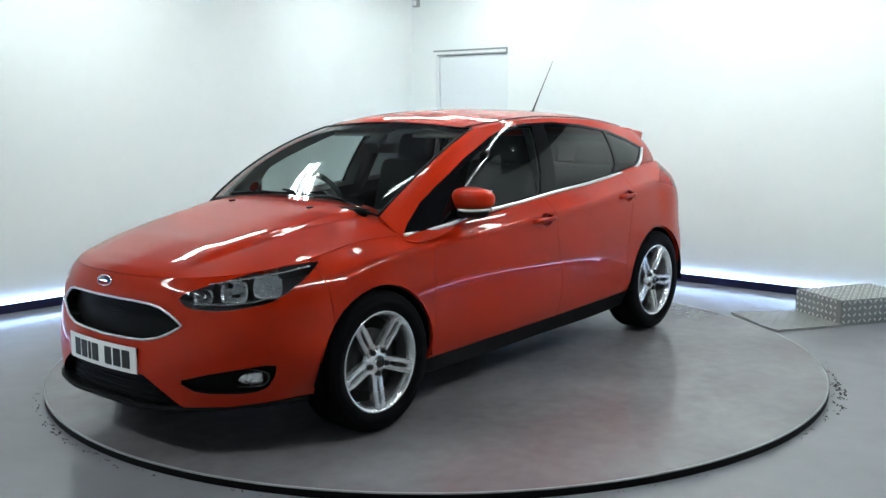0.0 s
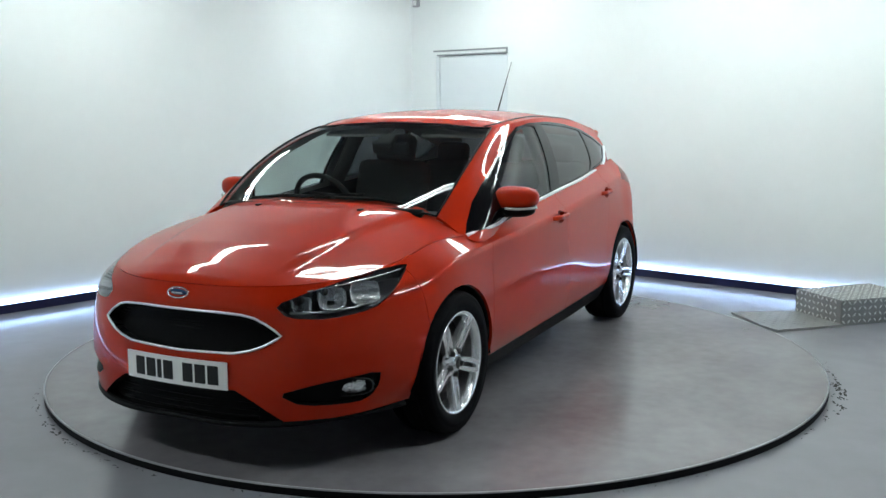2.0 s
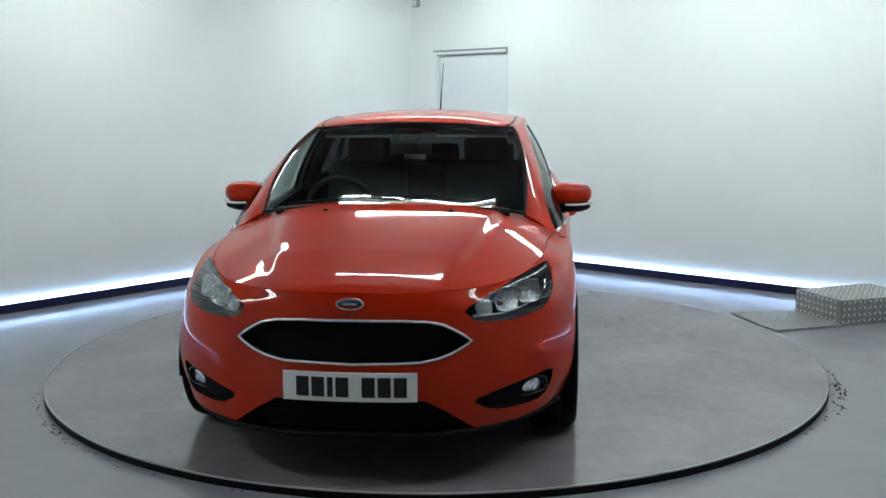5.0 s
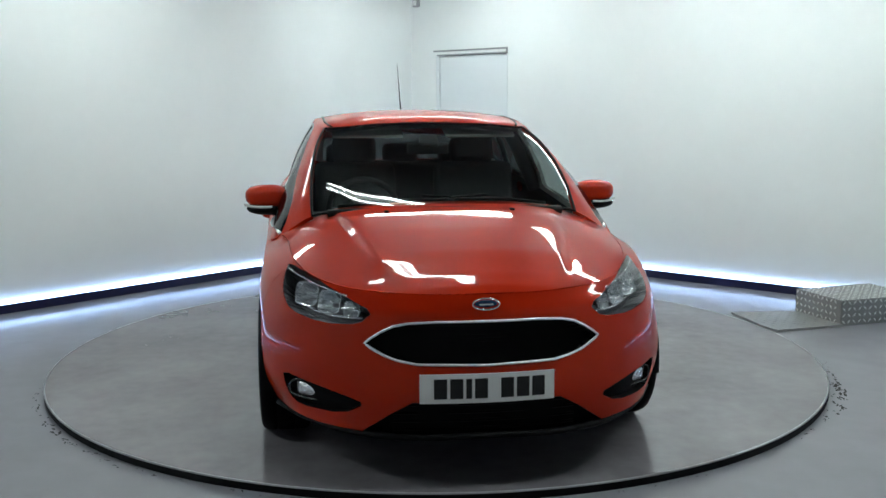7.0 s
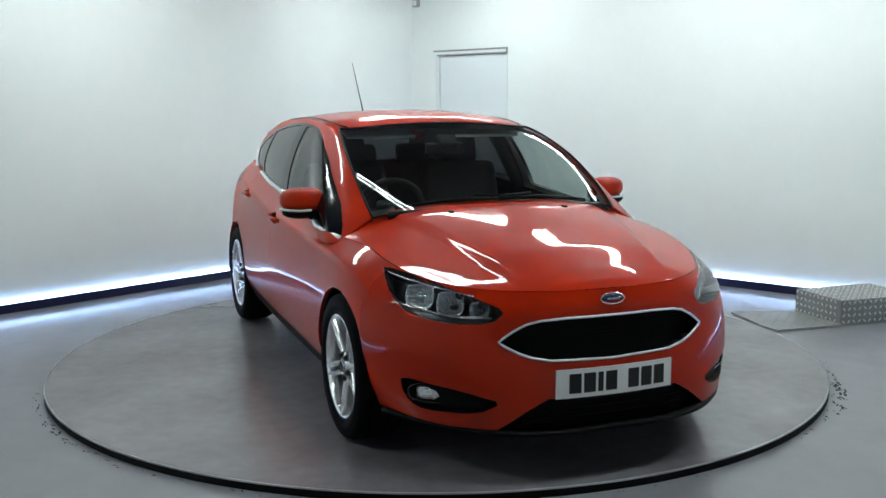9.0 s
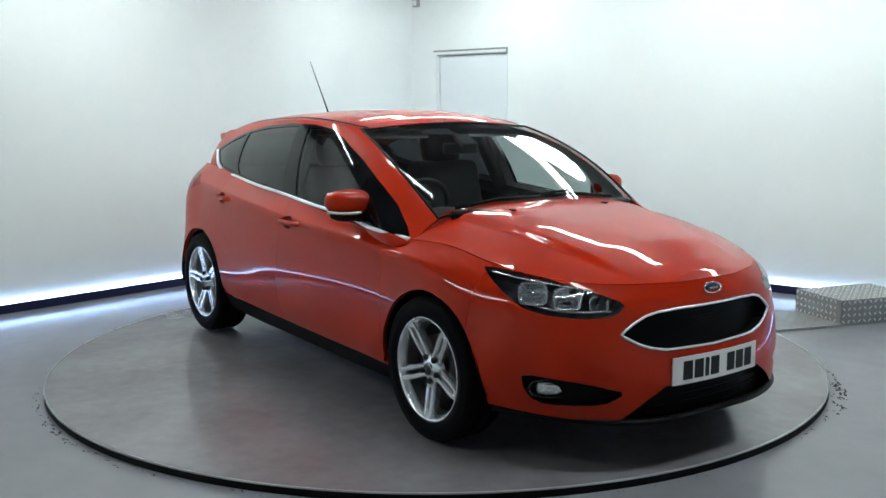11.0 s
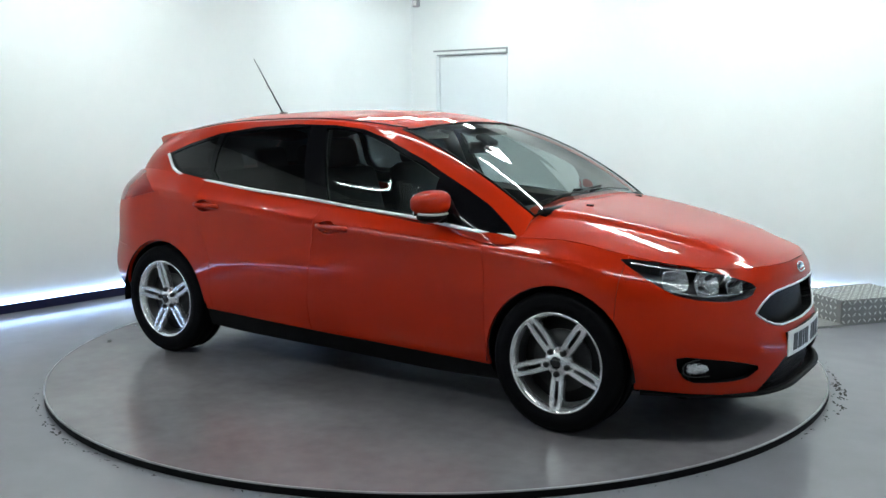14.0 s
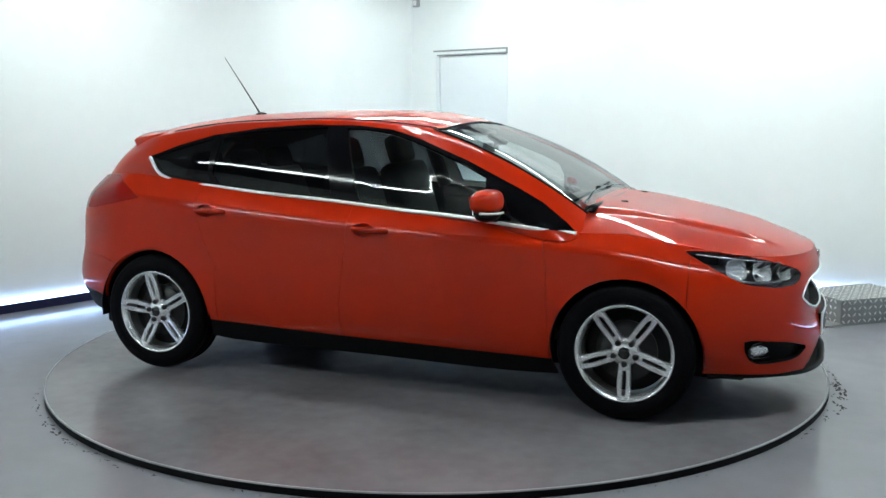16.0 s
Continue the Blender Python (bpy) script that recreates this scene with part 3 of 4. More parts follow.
DOOR_F = [(.965, .262), (.945, .70), (.9, .96), (-.095, 1.1), (-.108, .80), (-.15, .45), (-.15, .285)]
DOOR_R = [(-.15, .285), (-.15, .45), (-.108, .80), (-.095, 1.1), (-1.06, 1.2), (-1.05, .92), (-.99, .76), (-.90, .60), (-.86, .40), (-.86, .305)]
HANDLE_CUPS = [(-.005, .846), (-.975, .905)]
SILL = [(1.1, .1), (1.1, .258), (-.15, .281), (-1.1, .312), (-1.1, .1)]
VALANCE = [(-1.5, .1), (-1.5, .36), (-1.8, .405), (-2.3, .42), (-2.3, .1)]
REARBUMPER = [(-1.5, .1), (-1.5, .56), (-1.70, .62), (-2.3, .62), (-2.3, .1)]


def build_car():
    car = new("hatchback_car", None)
    tagged(car, "orange-red five-door hatchback with silver alloy wheels on the turntable", "car")
    low, gls, hood, roof = lower_skin(), glass_skin(), hood_skin(), roof_skin()
    lay = low.faces.layers.int["id"]
    for f in low.faces:
        f[lay] = 1 if f.calc_center_median().x > 0 else 2
    anywhere = lambda c: True
    flank = lambda c: c.y > .55 and abs(c.x) < 1.8
    nose = lambda c: c.x > 1.4
    # lower body marks: 1 front bumper, 2 tail, 3 wing, 4 front door, 5 rear door, 6 sill, 7 rear bumper, 8 lamp, 9 pocket, 10 grille, 11 mouth, 12 wheel hole, 13 tail lamp
    cut(low, WING, SIDE, 3, flank)
    cut(low, DOOR_F, SIDE, 4, flank)
    cut(low, DOOR_R, SIDE, 5, flank)
    cut(low, SILL, SIDE, 6, flank)
    for k, (x, z) in enumerate(HANDLE_CUPS):
        cut(low, [(x + .062 * math.cos(a), z + .034 * math.sin(a)) for a in np.linspace(0, 2 * math.pi, 14, endpoint=False)], SIDE, 15 + k, flank)
    cut(low, REARBUMPER, SIDE, 7, lambda c: c.x < -1.4)
    cut(low, TAIL, SIDE, 13, lambda c: c.x < -1.3 and c.y > .35)
    cut(low, GRILLE, FRONT, 10, nose)
    cut(low, MOUTH, FRONT, 11, nose)
    cut(low, rounded(HEADLAMP), OBLIQUE, 8, lambda c: c.x > 1.4 and c.y > .3)
    cut(low, rounded(FOGPOCKET), OBLIQUE, 9, lambda c: c.x > 1.4 and c.y > .3)
    for ax in (1.324, -1.324):
        cut(low, circle(ax, .318, .358), SIDE, 12, lambda c: c.y > .6)
    lay = low.faces.layers.int["id"]
    for f in low.faces:
        c = f.calc_center_median()
        if f[lay] in (3, 6, 7, 2, 1) and abs(abs(c.x) - 1.324) < .33 and c.z < .30 and c.y > .5:
            f[lay] = 12
    for f in low.faces:
        c = f.calc_center_median()
        if f[lay] == 1 and c.x < 1.60:
            f[lay] = 3 if c.x > .93 else 4
        if f[lay] == 2 and c.x > -.9:
            f[lay] = 5 if c.x < -.13 else 4
    skin_part("front_bumper", low, 1, M_PAINT, car, both=True)
    skin_part("tailgate", low, 2, M_PAINT, car, both=True)
    cut(low, VALANCE, SIDE, 14, lambda c: c.x < -1.55)
    skin_part("rear_bumper", low, 7, M_PAINT, car, both=True)
    skin_part("valance", low, 14, M_BLACK, car, "black rear valance", both=True)
    # glasshouse marks: 20 windscreen, 21 pillar, 22 side trim, 23/24/25 panes, 26 rear window
    lay = gls.faces.layers.int["id"]
    gls.faces.ensure_lookup_table()
    nv = 16
    e_ws, e_rear = sum(GLASS_STEPS[:2]), sum(GLASS_STEPS[:10])
    for i, f in enumerate(gls.faces):
        col = i // nv
        f[lay] = 20 if col < e_ws else (26 if col >= e_rear else 21)
    wide = lambda c: c.y > .45 and c.x < 1.2
    cut(gls, DLO, SIDE, 22, lambda c: c.y > .5 and c.x < 1.10 and not (c.y < .70 and c.x > .72 and c.z > 1.25))
    cut(gls, PANE_FRONT, SIDE, 23, wide)
    cut(gls, PANE_REAR, SIDE, 24, wide)
    cut(gls, PANE_QUARTER, SIDE, 25, wide)
    skin_part("windscreen", gls, 20, M_GLASS, car, "clear windscreen", both=True, flange=0.0, gap=0.0)
    skin_part("rear_window", gls, 26, M_TINT, car, "dark tinted rear window", both=True, flange=0.0)
    skin_part("bonnet", hood, 0, M_PAINT, car, both=True, gap=0.0024)
    skin_part("roof", roof, 0, M_PAINT, car, both=True, gap=0.0, flange=0.0)
    skin_part("headlining", roof, 0, M_LINING, car, "pale cloth headlining", both=True, drop=0.03, gap=0.03, flange=0)
    for sg in (1, -1):
        kw = dict(side=sg)
        skin_part("wing", low, 3, M_PAINT, car, **kw)
        d1 = skin_part("front_door", low, 4, M_PAINT, car, **kw)
        d2 = skin_part("rear_door", low, 5, M_PAINT, car, **kw)
        skin_part("door_card", low, [4, 5], M_CABIN, car, "black inner door trim", side=sg, shift=-0.022, gap=0, flange=0)
        skin_part("wing_lining", low, 3, M_CABIN, car, "black inner lining", side=sg, shift=-0.022, gap=0, flange=0)
        skin_part("tail_lining", low, 2, M_CABIN, car, "black inner lining", side=sg, shift=-0.022, gap=0, flange=0)
        skin_part("pillar_lining", gls, 21, M_LINING, car, "pale inner pillar trim", side=sg, shift=-0.022, gap=0, flange=0)
        skin_part("window_lining", gls, 22, M_LINING, car, "pale inner window trim", side=sg, shift=-0.022, gap=0, flange=0)
        skin_part("sill", low, 6, M_BLACK, car, "black plastic sill", **kw)
        skin_part("tail_lamp", low, 13, M_TAIL, car, "red tail lamp lens", **kw)
        skin_part("pillar", gls, 21, M_PAINT, car, flange=0.02, gap=0.0, **kw)
        skin_part("window_trim", gls, 22, M_TRIM, car, "gloss black window surround", gap=0, flange=0.02, **kw)
        skin_part("side_window", gls, 23, M_GLASS, car, "clear front door glass", gap=0, flange=0, shift=-0.004, **kw)
        skin_part("side_window", gls, 24, M_TINT, car, "dark privacy glass", gap=0, flange=0, shift=-0.004, **kw)
        skin_part("side_window", gls, 25, M_TINT, car, "dark privacy glass", gap=0, flange=0, shift=-0.004, **kw)
        build_lamp(car, low, sg)
        build_handle(d1, .03, .849, sg, .893)
        build_handle(d2, -.94, .907, sg, .855)
        skin_part("handle_recess", low, 15, M_PAINT, d1, side=sg, shift=-0.026, gap=0.0, flange=-0.026)
        skin_part("handle_recess", low, 16, M_PAINT, d2, side=sg, shift=-0.026, gap=0.0, flange=-0.026)
        build_mirror(car, sg)
        fl = Vector((1, sg, 1))
        seal = thin(outline_loops(gls, 20)[0][0], .02)
        part("windscreen_seal", tube([p * fl for p in seal], .0065, 6), M_BLACK, car, "black windscreen seal")
        # bright strip under the side windows and dark roof moulding
        row = [surface_point(gls, x, z) for x, z in DLO[:10]]
        pts = densify([(p + Vector((0, .006, -.004))) * fl for p in row])
        part("chrome_strip", tube(pts, 0.0095, 8), M_STRIP, car, "chrome window strip")
        ditch = []
        for c in hermite(EAVE, GLASS_STEPS)[sum(GLASS_STEPS[:2]):sum(GLASS_STEPS[:9]):3]:
            ditch.append(Vector((c[0], c[1] * .925, c[2] + (roof_ridge(c[0]) - c[2]) * (1 - .925 ** 2.3) - .002)) * fl)
        part("roof_moulding", tube(ditch, 0.0075, 6), M_BLACK, car, "black roof moulding")
    build_front(car, low)
    build_interior(car)
    build_trim(car)
    for ax, ay in ((1.324, 1), (1.324, -1), (-1.324, 1), (-1.324, -1)):
        build_wheel(car, ax, ay, 0 if ax > 0 else (26 if ay < 0 else -10))
        build_liner(car, ax, ay)
    for b in (low, gls, hood, roof):
        b.free()
    return car


def densify(pts, per=6):
    k = [np.array(p) for p in pts]
    return [Vector(p) for p in hermite(k, [per] * (len(k) - 1), False)]


def surface_point(bm, x, z):
    """The point of the side skin at a place in side view."""
    best = min((v for v in bm.verts if v.co.y > .4), key=lambda v: (v.co.x - x) ** 2 + (v.co.z - z) ** 2)
    near = sorted((v for v in bm.verts if v.co.y > .4 and abs(v.co.x - x) < .12), key=lambda v: (v.co.x - x) ** 2 + (v.co.z - z) ** 2)[:6]
    w = [1 / (1e-5 + (v.co.x - x) ** 2 + (v.co.z - z) ** 2) for v in near]
    y = sum(a * v.co.y for a, v in zip(w, near)) / sum(w) if near else best.co.y
    return Vector((x, y, z))


def level(out):
    """A turn that sends y along a direction and keeps x level."""
    side = out.cross(Vector((0, 0, 1))).normalized()
    return Matrix((side, out, side.cross(out))).transposed().to_4x4()


def build_lamp(car, low, sg):
    lamp = skin_part("headlight", low, 8, M_LENS, car, "clear headlight lens", side=sg, gap=0.001, flange=0.0, shift=0.001)
    skin_part("housing", low, 8, M_LAMPHOUSE, lamp, "dark lamp housing", side=sg, shift=-0.085, gap=0.0, flange=-0.083)
    out = Vector((.72, sg * .62, .25)).normalized()
    for c, r in (((1.785, .668, .708), .068), ((1.893, .580, .692), .064), ((1.988, .497, .677), .044)):
        bm = lathe([(.010, -.034), (r * .3, -.030), (r * .55, -.019), (r * .8, .000), (r, .022), (r * 1.05, .018)], 28)
        for v in bm.verts:
            k = max(abs(v.co.x), abs(v.co.z)) / max(1e-6, math.hypot(v.co.x, v.co.z))
            v.co.x, v.co.z = v.co.x * (.35 + .65 / k) * .86, v.co.z * (.35 + .65 / k) * .70
        m = level(out)
        bm.transform(Matrix.Translation(Vector(c) * Vector((1, sg, 1)) - out * .004) @ m)
        bowl = part("reflector", bm, M_REFLECTOR, lamp, "bright lamp reflector")
        bulb = lathe([(0, .006), (r * .13, .002), (r * .16, -.012), (r * .16, -.034)], 14)
        bulb.transform(Matrix.Translation(Vector(c) * Vector((1, sg, 1)) - out * .004) @ m)
        part("bulb", bulb, M_CHROME, bowl, "bright bulb shield")
    base = [(2.03, .47, .652), (1.95, .555, .645), (1.86, .64, .652), (1.78, .70, .672)]
    part("bright_edge", tube(densify([Vector(p) * Vector((1, sg, 1)) - out * .008 for p in base]), .006, 8), M_REFLECTOR, lamp, "bright lower lamp edge")
    strip = [(1.99, .53, .735), (1.85, .64, .757), (1.72, .715, .775), (1.63, .755, .79)]
    part("brow", tube([Vector(p) * Vector((1, sg, 1)) - out * .012 for p in strip], .004, 6), M_REFLECTOR, lamp, "bright brow strip")
    pocket = skin_part("fog_pocket", low, 9, M_BLACK, car, "black fog lamp surround", side=sg, shift=-0.028, gap=0.0, flange=-0.028)
    bm = lathe([(0, .014), (.018, .0135), (.040, .009), (.052, .002), (.056, -.012)], 28)
    for v in bm.verts:
        k = max(abs(v.co.x), abs(v.co.z)) / max(1e-6, math.hypot(v.co.x, v.co.z))
        v.co.x, v.co.z = v.co.x * (.15 + .85 / max(k, .5)) * .80, v.co.z * (.15 + .85 / max(k, .5)) * .86
    m = level(Vector((.80, sg * .58, .05)).normalized())
    bm.transform(Matrix.Translation((1.930, sg * .660, .347)) @ m @ Matrix.Diagonal((1.95, 1, .66, 1)))
    fog = part("fog_lamp", bm, M_REFLECTOR, pocket, "bright faceted fog lamp")
    ring = [Matrix.Translation((1.934, sg * .663, .347)) @ m @ Vector((.112 * math.copysign(abs(math.cos(a)) ** .7, math.cos(a)), 0, .038 * math.copysign(abs(math.sin(a)) ** .7, math.sin(a)))) for a in np.linspace(0, 2 * math.pi, 32, endpoint=False)]
    part("fog_bezel", tube(ring, .006, 6, closed=True, up=Vector((.8, sg * .58, 0))), M_GLOSSBLACK, fog, "black fog lamp bezel")


def build_handle(door, x, z, sg, y):
    pts = [(x + .095, y - .012, z - .004), (x + .085, y + .010, z), (x, y + .017, z + .002), (x - .085, y + .010, z + .004), (x - .10, y - .012, z + .004)]
    bar = tube(densify([Vector(p) * Vector((1, sg, 1)) for p in pts], 5), .013, 8, squash=.8)
    part("door_handle", bar, M_PAINT, door)


def build_mirror(car, sg):
    ob = new("door_mirror", None)
    ob.parent = car
    bm = bmesh.new()
    bmesh.ops.create_uvsphere(bm, u_segments=32, v_segments=20, radius=1)
    for v in bm.verts:
        x, y, z = v.co
        p = lambda t, e: math.copysign(abs(t) ** e, t)
        v.co = Vector((p(x, .8) * .062 if x > 0 else p(x, .5) * .05, p(y, .72) * .106, p(z, .72) * .064))
        v.co.x += -.035 * ((y + 1) / 2) ** 1.5
        v.co.z *= 1 - .18 * (y + 1) / 2
    cap = Matrix.Translation((.665, sg * .878, 1.009)) @ Matrix.Diagonal((1, sg, 1, 1))
    bm.transform(cap)
    bmesh.ops.recalc_face_normals(bm, faces=bm.faces)
    part("mirror_cap", bm, M_PAINT, ob)
    bm = bmesh.new()
    bmesh.ops.create_uvsphere(bm, u_segments=24, v_segments=12, radius=1)
    for v in bm.verts:
        x, y, z = v.co
        v.co = Vector((x * .058, y * .104, z * .034))
    bm.transform(Matrix.Translation((.655, sg * .874, .946)))
    part("mirror_base", bm, M_BLACK, ob, "black mirror underside")
    part("indicator", tube(densify([Vector((.724, sg * .845, .960)), Vector((.722, sg * .88, .958)), Vector((.690, sg * .955, .960)), Vector((.650, sg * .985, .964))], 5), .0065, 8), M_AMBER, ob, "clear side indicator strip")
    part("mirror_arm", tube([Vector((.70, sg * .76, .915)), Vector((.68, sg * .82, .932)), Vector((.67, sg * .86, .945))], [.034, .028, .026], 10), M_BLACK, ob, "black mirror arm")
    part("mirror_glass", box((.612, sg * .872, 1.003), (.006, .19, .105), bevel=.002), M_CHROME, ob, "mirror glass", smooth=False)


def build_front(car, low):
    grille = skin_part("grille", low, 10, M_BLACK, car, "black grille", both=True, shift=-0.05, gap=0.0, flange=-0.05)
    for k in range(12):
        z = .491 + k * .0142
        w = .44 - abs(z - .566) * 1.55
        pts = [(2.118 - .33 * (w * s) ** 2 - .02, w * s, z) for s in np.linspace(-1, 1, 15)]
        part("slat", tube(pts, .0042, 6), M_BLACK, grille)
    for k in range(-13, 14):
        y = k * .032
        h = min(.084, (.44 - abs(y)) / 1.55 + .004)
        x = 2.118 - .33 * y * y - .026
        part("mesh_bar", tube([Vector((x, y, .566 - h)), Vector((x, y, .566 + h))], .004, 5), M_BLACK, grille)
    (row, closed) = outline_loops(low, 10)[0]
    row = thin(row)
    full = row + [Vector((p.x, -p.y, p.z)) for p in reversed(row)]
    part("chrome_frame", tube(thin(full), .0052, 8, closed=True, up=Vector((1, 0, 0))), M_STRIP, grille, "chrome grille frame")
    mouth = skin_part("lower_intake", low, 11, M_BLACK, car, "black lower intake", both=True, shift=-0.05, gap=0, flange=-0.05)
    for k in range(4):
        z = .225 + k * .032
        pts = [(2.172 - .25 * y * y - .035, y, z) for y in np.linspace(-.36, .36, 11)]
        part("slat", tube(pts, .006, 6), M_BLACK, mouth)
    # lip under the bumper
    pts = [(2.205, 0, .205), (2.19, .28, .203), (2.13, .47, .208), (1.95, .68, .222), (1.72, .81, .228)]
    half = densify([Vector((p[0] - .022, p[1] - .008, p[2] + .004)) for p in pts], 6)
    full = [Vector((p.x, -p.y, p.z)) for p in reversed(half[1:])] + half
    part("lip", tube(full, .012, 8, squash=1.5), M_BLACK, car, "black front lip")
    # number plate, badge
    def bent(bm):
        for v in bm.verts:
            v.co.x -= .26 * v.co.y ** 2
        return bm

    def strip(x, w, h, d):
        """An upright strip across the nose, in short steps so that it can follow the curve."""
        bm = bmesh.new()
        n = 12
        rows = [[bm.verts.new((x + a, -w / 2 + w * k / n, .400 + b)) for a, b in ((-d / 2, -h / 2), (d / 2, -h / 2), (d / 2, h / 2), (-d / 2, h / 2))] for k in range(n + 1)]
        for a, b in zip(rows, rows[1:]):
            for j in range(4):
                bm.faces.new((a[j], a[(j + 1) % 4], b[(j + 1) % 4], b[j]))
        bm.faces.new(rows[0])
        bm.faces.new(rows[-1])
        bmesh.ops.recalc_face_normals(bm, faces=bm.faces)
        return bent(bm)

    plate = part("number_plate", strip(2.193, .524, .114, .006), M_PLATE, car, "white number plate with black bars", smooth=False)
    part("plate_holder", strip(2.178, .50, .10, .022), M_BLACK, plate, "black plate holder", smooth=False)
    x = -.208
    for w in (.05, .05, .022, .05, None, .05, .05, .05):
        if w is None:
            x += .04
            continue
        part("character_bar", bent(box((2.1965, x + w / 2, .400), (.003, w, .078), bevel=.0008)), M_INK, plate, smooth=False)
        x += w + .0115
    badge = bmesh.new()
    bmesh.ops.create_uvsphere(badge, u_segments=28, v_segments=12, radius=1)
    badge.transform(Matrix.Translation((2.143, 0, .716)) @ pose(0, 0, 0, 0, 24, 0) @ Matrix.Diagonal((.008, .046, .018, 1)))
    b = part("badge", badge, M_BLUE, car, "dark blue oval badge")
    ring = [Vector((2.147 - .42 * .0195 * math.sin(a), .052 * math.cos(a), .716 + .0205 * math.sin(a))) for a in np.linspace(0, 2 * math.pi, 32, endpoint=False)]
    part("badge_ring", tube(ring, .0032, 6, closed=True, up=Vector((1, 0, 0))), M_CHROME, b, "chrome badge ring")
    bars = box((2.1525, 0, .716), (.002, .055, .008), bevel=.0005)
    part("badge_mark", bars, M_CHROME, b, "chrome mark", smooth=False)


def build_trim(car):
    # cowl panel and wipers
    pts = [Vector((1.125 - .05 * (y / .62) ** 2, y, .966 - .012 * (y / .62) ** 2)) for y in np.linspace(-.57, .57, 17)]
    part("cowl", tube(pts, .022, 8, squash=1.3), M_BLACK, car, "black cowl panel")
    for y0, y1 in ((-.58, .02), (.56, .05)):
        a, b = Vector((1.05 - .10 * abs(y0), y0 * .9, .988)), Vector((1.035, y1, 1.012))
        arm = part("wiper", tube([a + Vector((.06, 0, .0)), a.lerp(b, .5) + Vector((.012, 0, .012)), b], .009, 6), M_BLACK, car, "black windscreen wiper")
        part("wiper_blade", tube([a.lerp(b, .08) + Vector((-.012, 0, -.002)), b + (b - a) * .35 + Vector((-.03, 0, .012))], .0065, 6), M_BLACK, arm)
    for sg in (1, -1):
        part("washer_jet", box((1.205, sg * .30, .976), (.035, .022, .012), bevel=.004), M_BLACK, car, "black washer jet", smooth=False)
    # roof aerial
    base = bmesh.new()
    bmesh.ops.create_uvsphere(base, u_segments=20, v_segments=10, radius=1)
    base.transform(Matrix.Translation((-1.125, 0, 1.412)) @ Matrix.Diagonal((.045, .022, .022, 1)))
    aerial = part("aerial", base, M_BLACK, car, "black roof aerial")
    part("mast", tube([Vector((-1.135, 0, 1.425)), Vector((-1.215, 0, 1.54)), Vector((-1.38, 0, 1.775))], [.0056, .0040, .0016], 8), M_BLACK, aerial)
    # roof spoiler
    rows = []
    for y in np.linspace(-.57, .57, 25):
        d = (abs(y) / .57) ** 3
        zt = 1.342 - .040 * (abs(y) / .57) ** 2
        x0, x1 = -1.46, -1.765 + .12 * d
        rows.append([(x0, y, zt + .010), (x1 + .12, y, zt - .004), (x1 + .02, y, zt - .016), (x1, y, zt - .026), (x1 + .022, y, zt - .085), (x0 + .02, y, zt - .06)])
    bm = bmesh.new()
    v = [[bm.verts.new(p) for p in r] for r in rows]
    for i in range(len(v) - 1):
        for j in range(6):
            bm.faces.new((v[i][j], v[i][(j + 1) % 6], v[i + 1][(j + 1) % 6], v[i + 1][j]))
    bm.faces.new(v[0])
    bm.faces.new(v[-1][::-1])
    bmesh.ops.recalc_face_normals(bm, faces=bm.faces)
    part("roof_spoiler", bm, M_PAINT, car, "red roof spoiler")
    # underside
    part("underbody", box((0, 0, .235), (3.7, 1.30, .11), bevel=.02), M_BLACK, car, "black underbody")
    # added blocks between the axles that keep light from passing under the car
    for sg in (1, -1):
        part("light_block", box((0, sg * .715, .225), (1.80, .12, .09), bevel=.015), M_BLACK, car, "black block added under the floor to stop light")


def build_liner(car, ax, sg):
    bm = bmesh.new()
    n = 24
    prev = None
    for k in range(n + 1):
        a = math.radians(-6 + 192 * k / n)
        row = [bm.verts.new((ax + .366 * math.cos(a), sg * y, .318 + .366 * math.sin(a))) for y in (.60, .872)]
        inner = bm.verts.new((ax + .05 * math.cos(a), sg * .60, .318 + .05 * math.sin(a)))
        if prev:
            bm.faces.new((prev[0][0], prev[0][1], row[1], row[0]))
            bm.faces.new((prev[1], prev[0][0], row[0], inner))
        prev = (row, inner)
    part("wheel_liner", bm, M_BLACK, car, "black wheel arch liner")


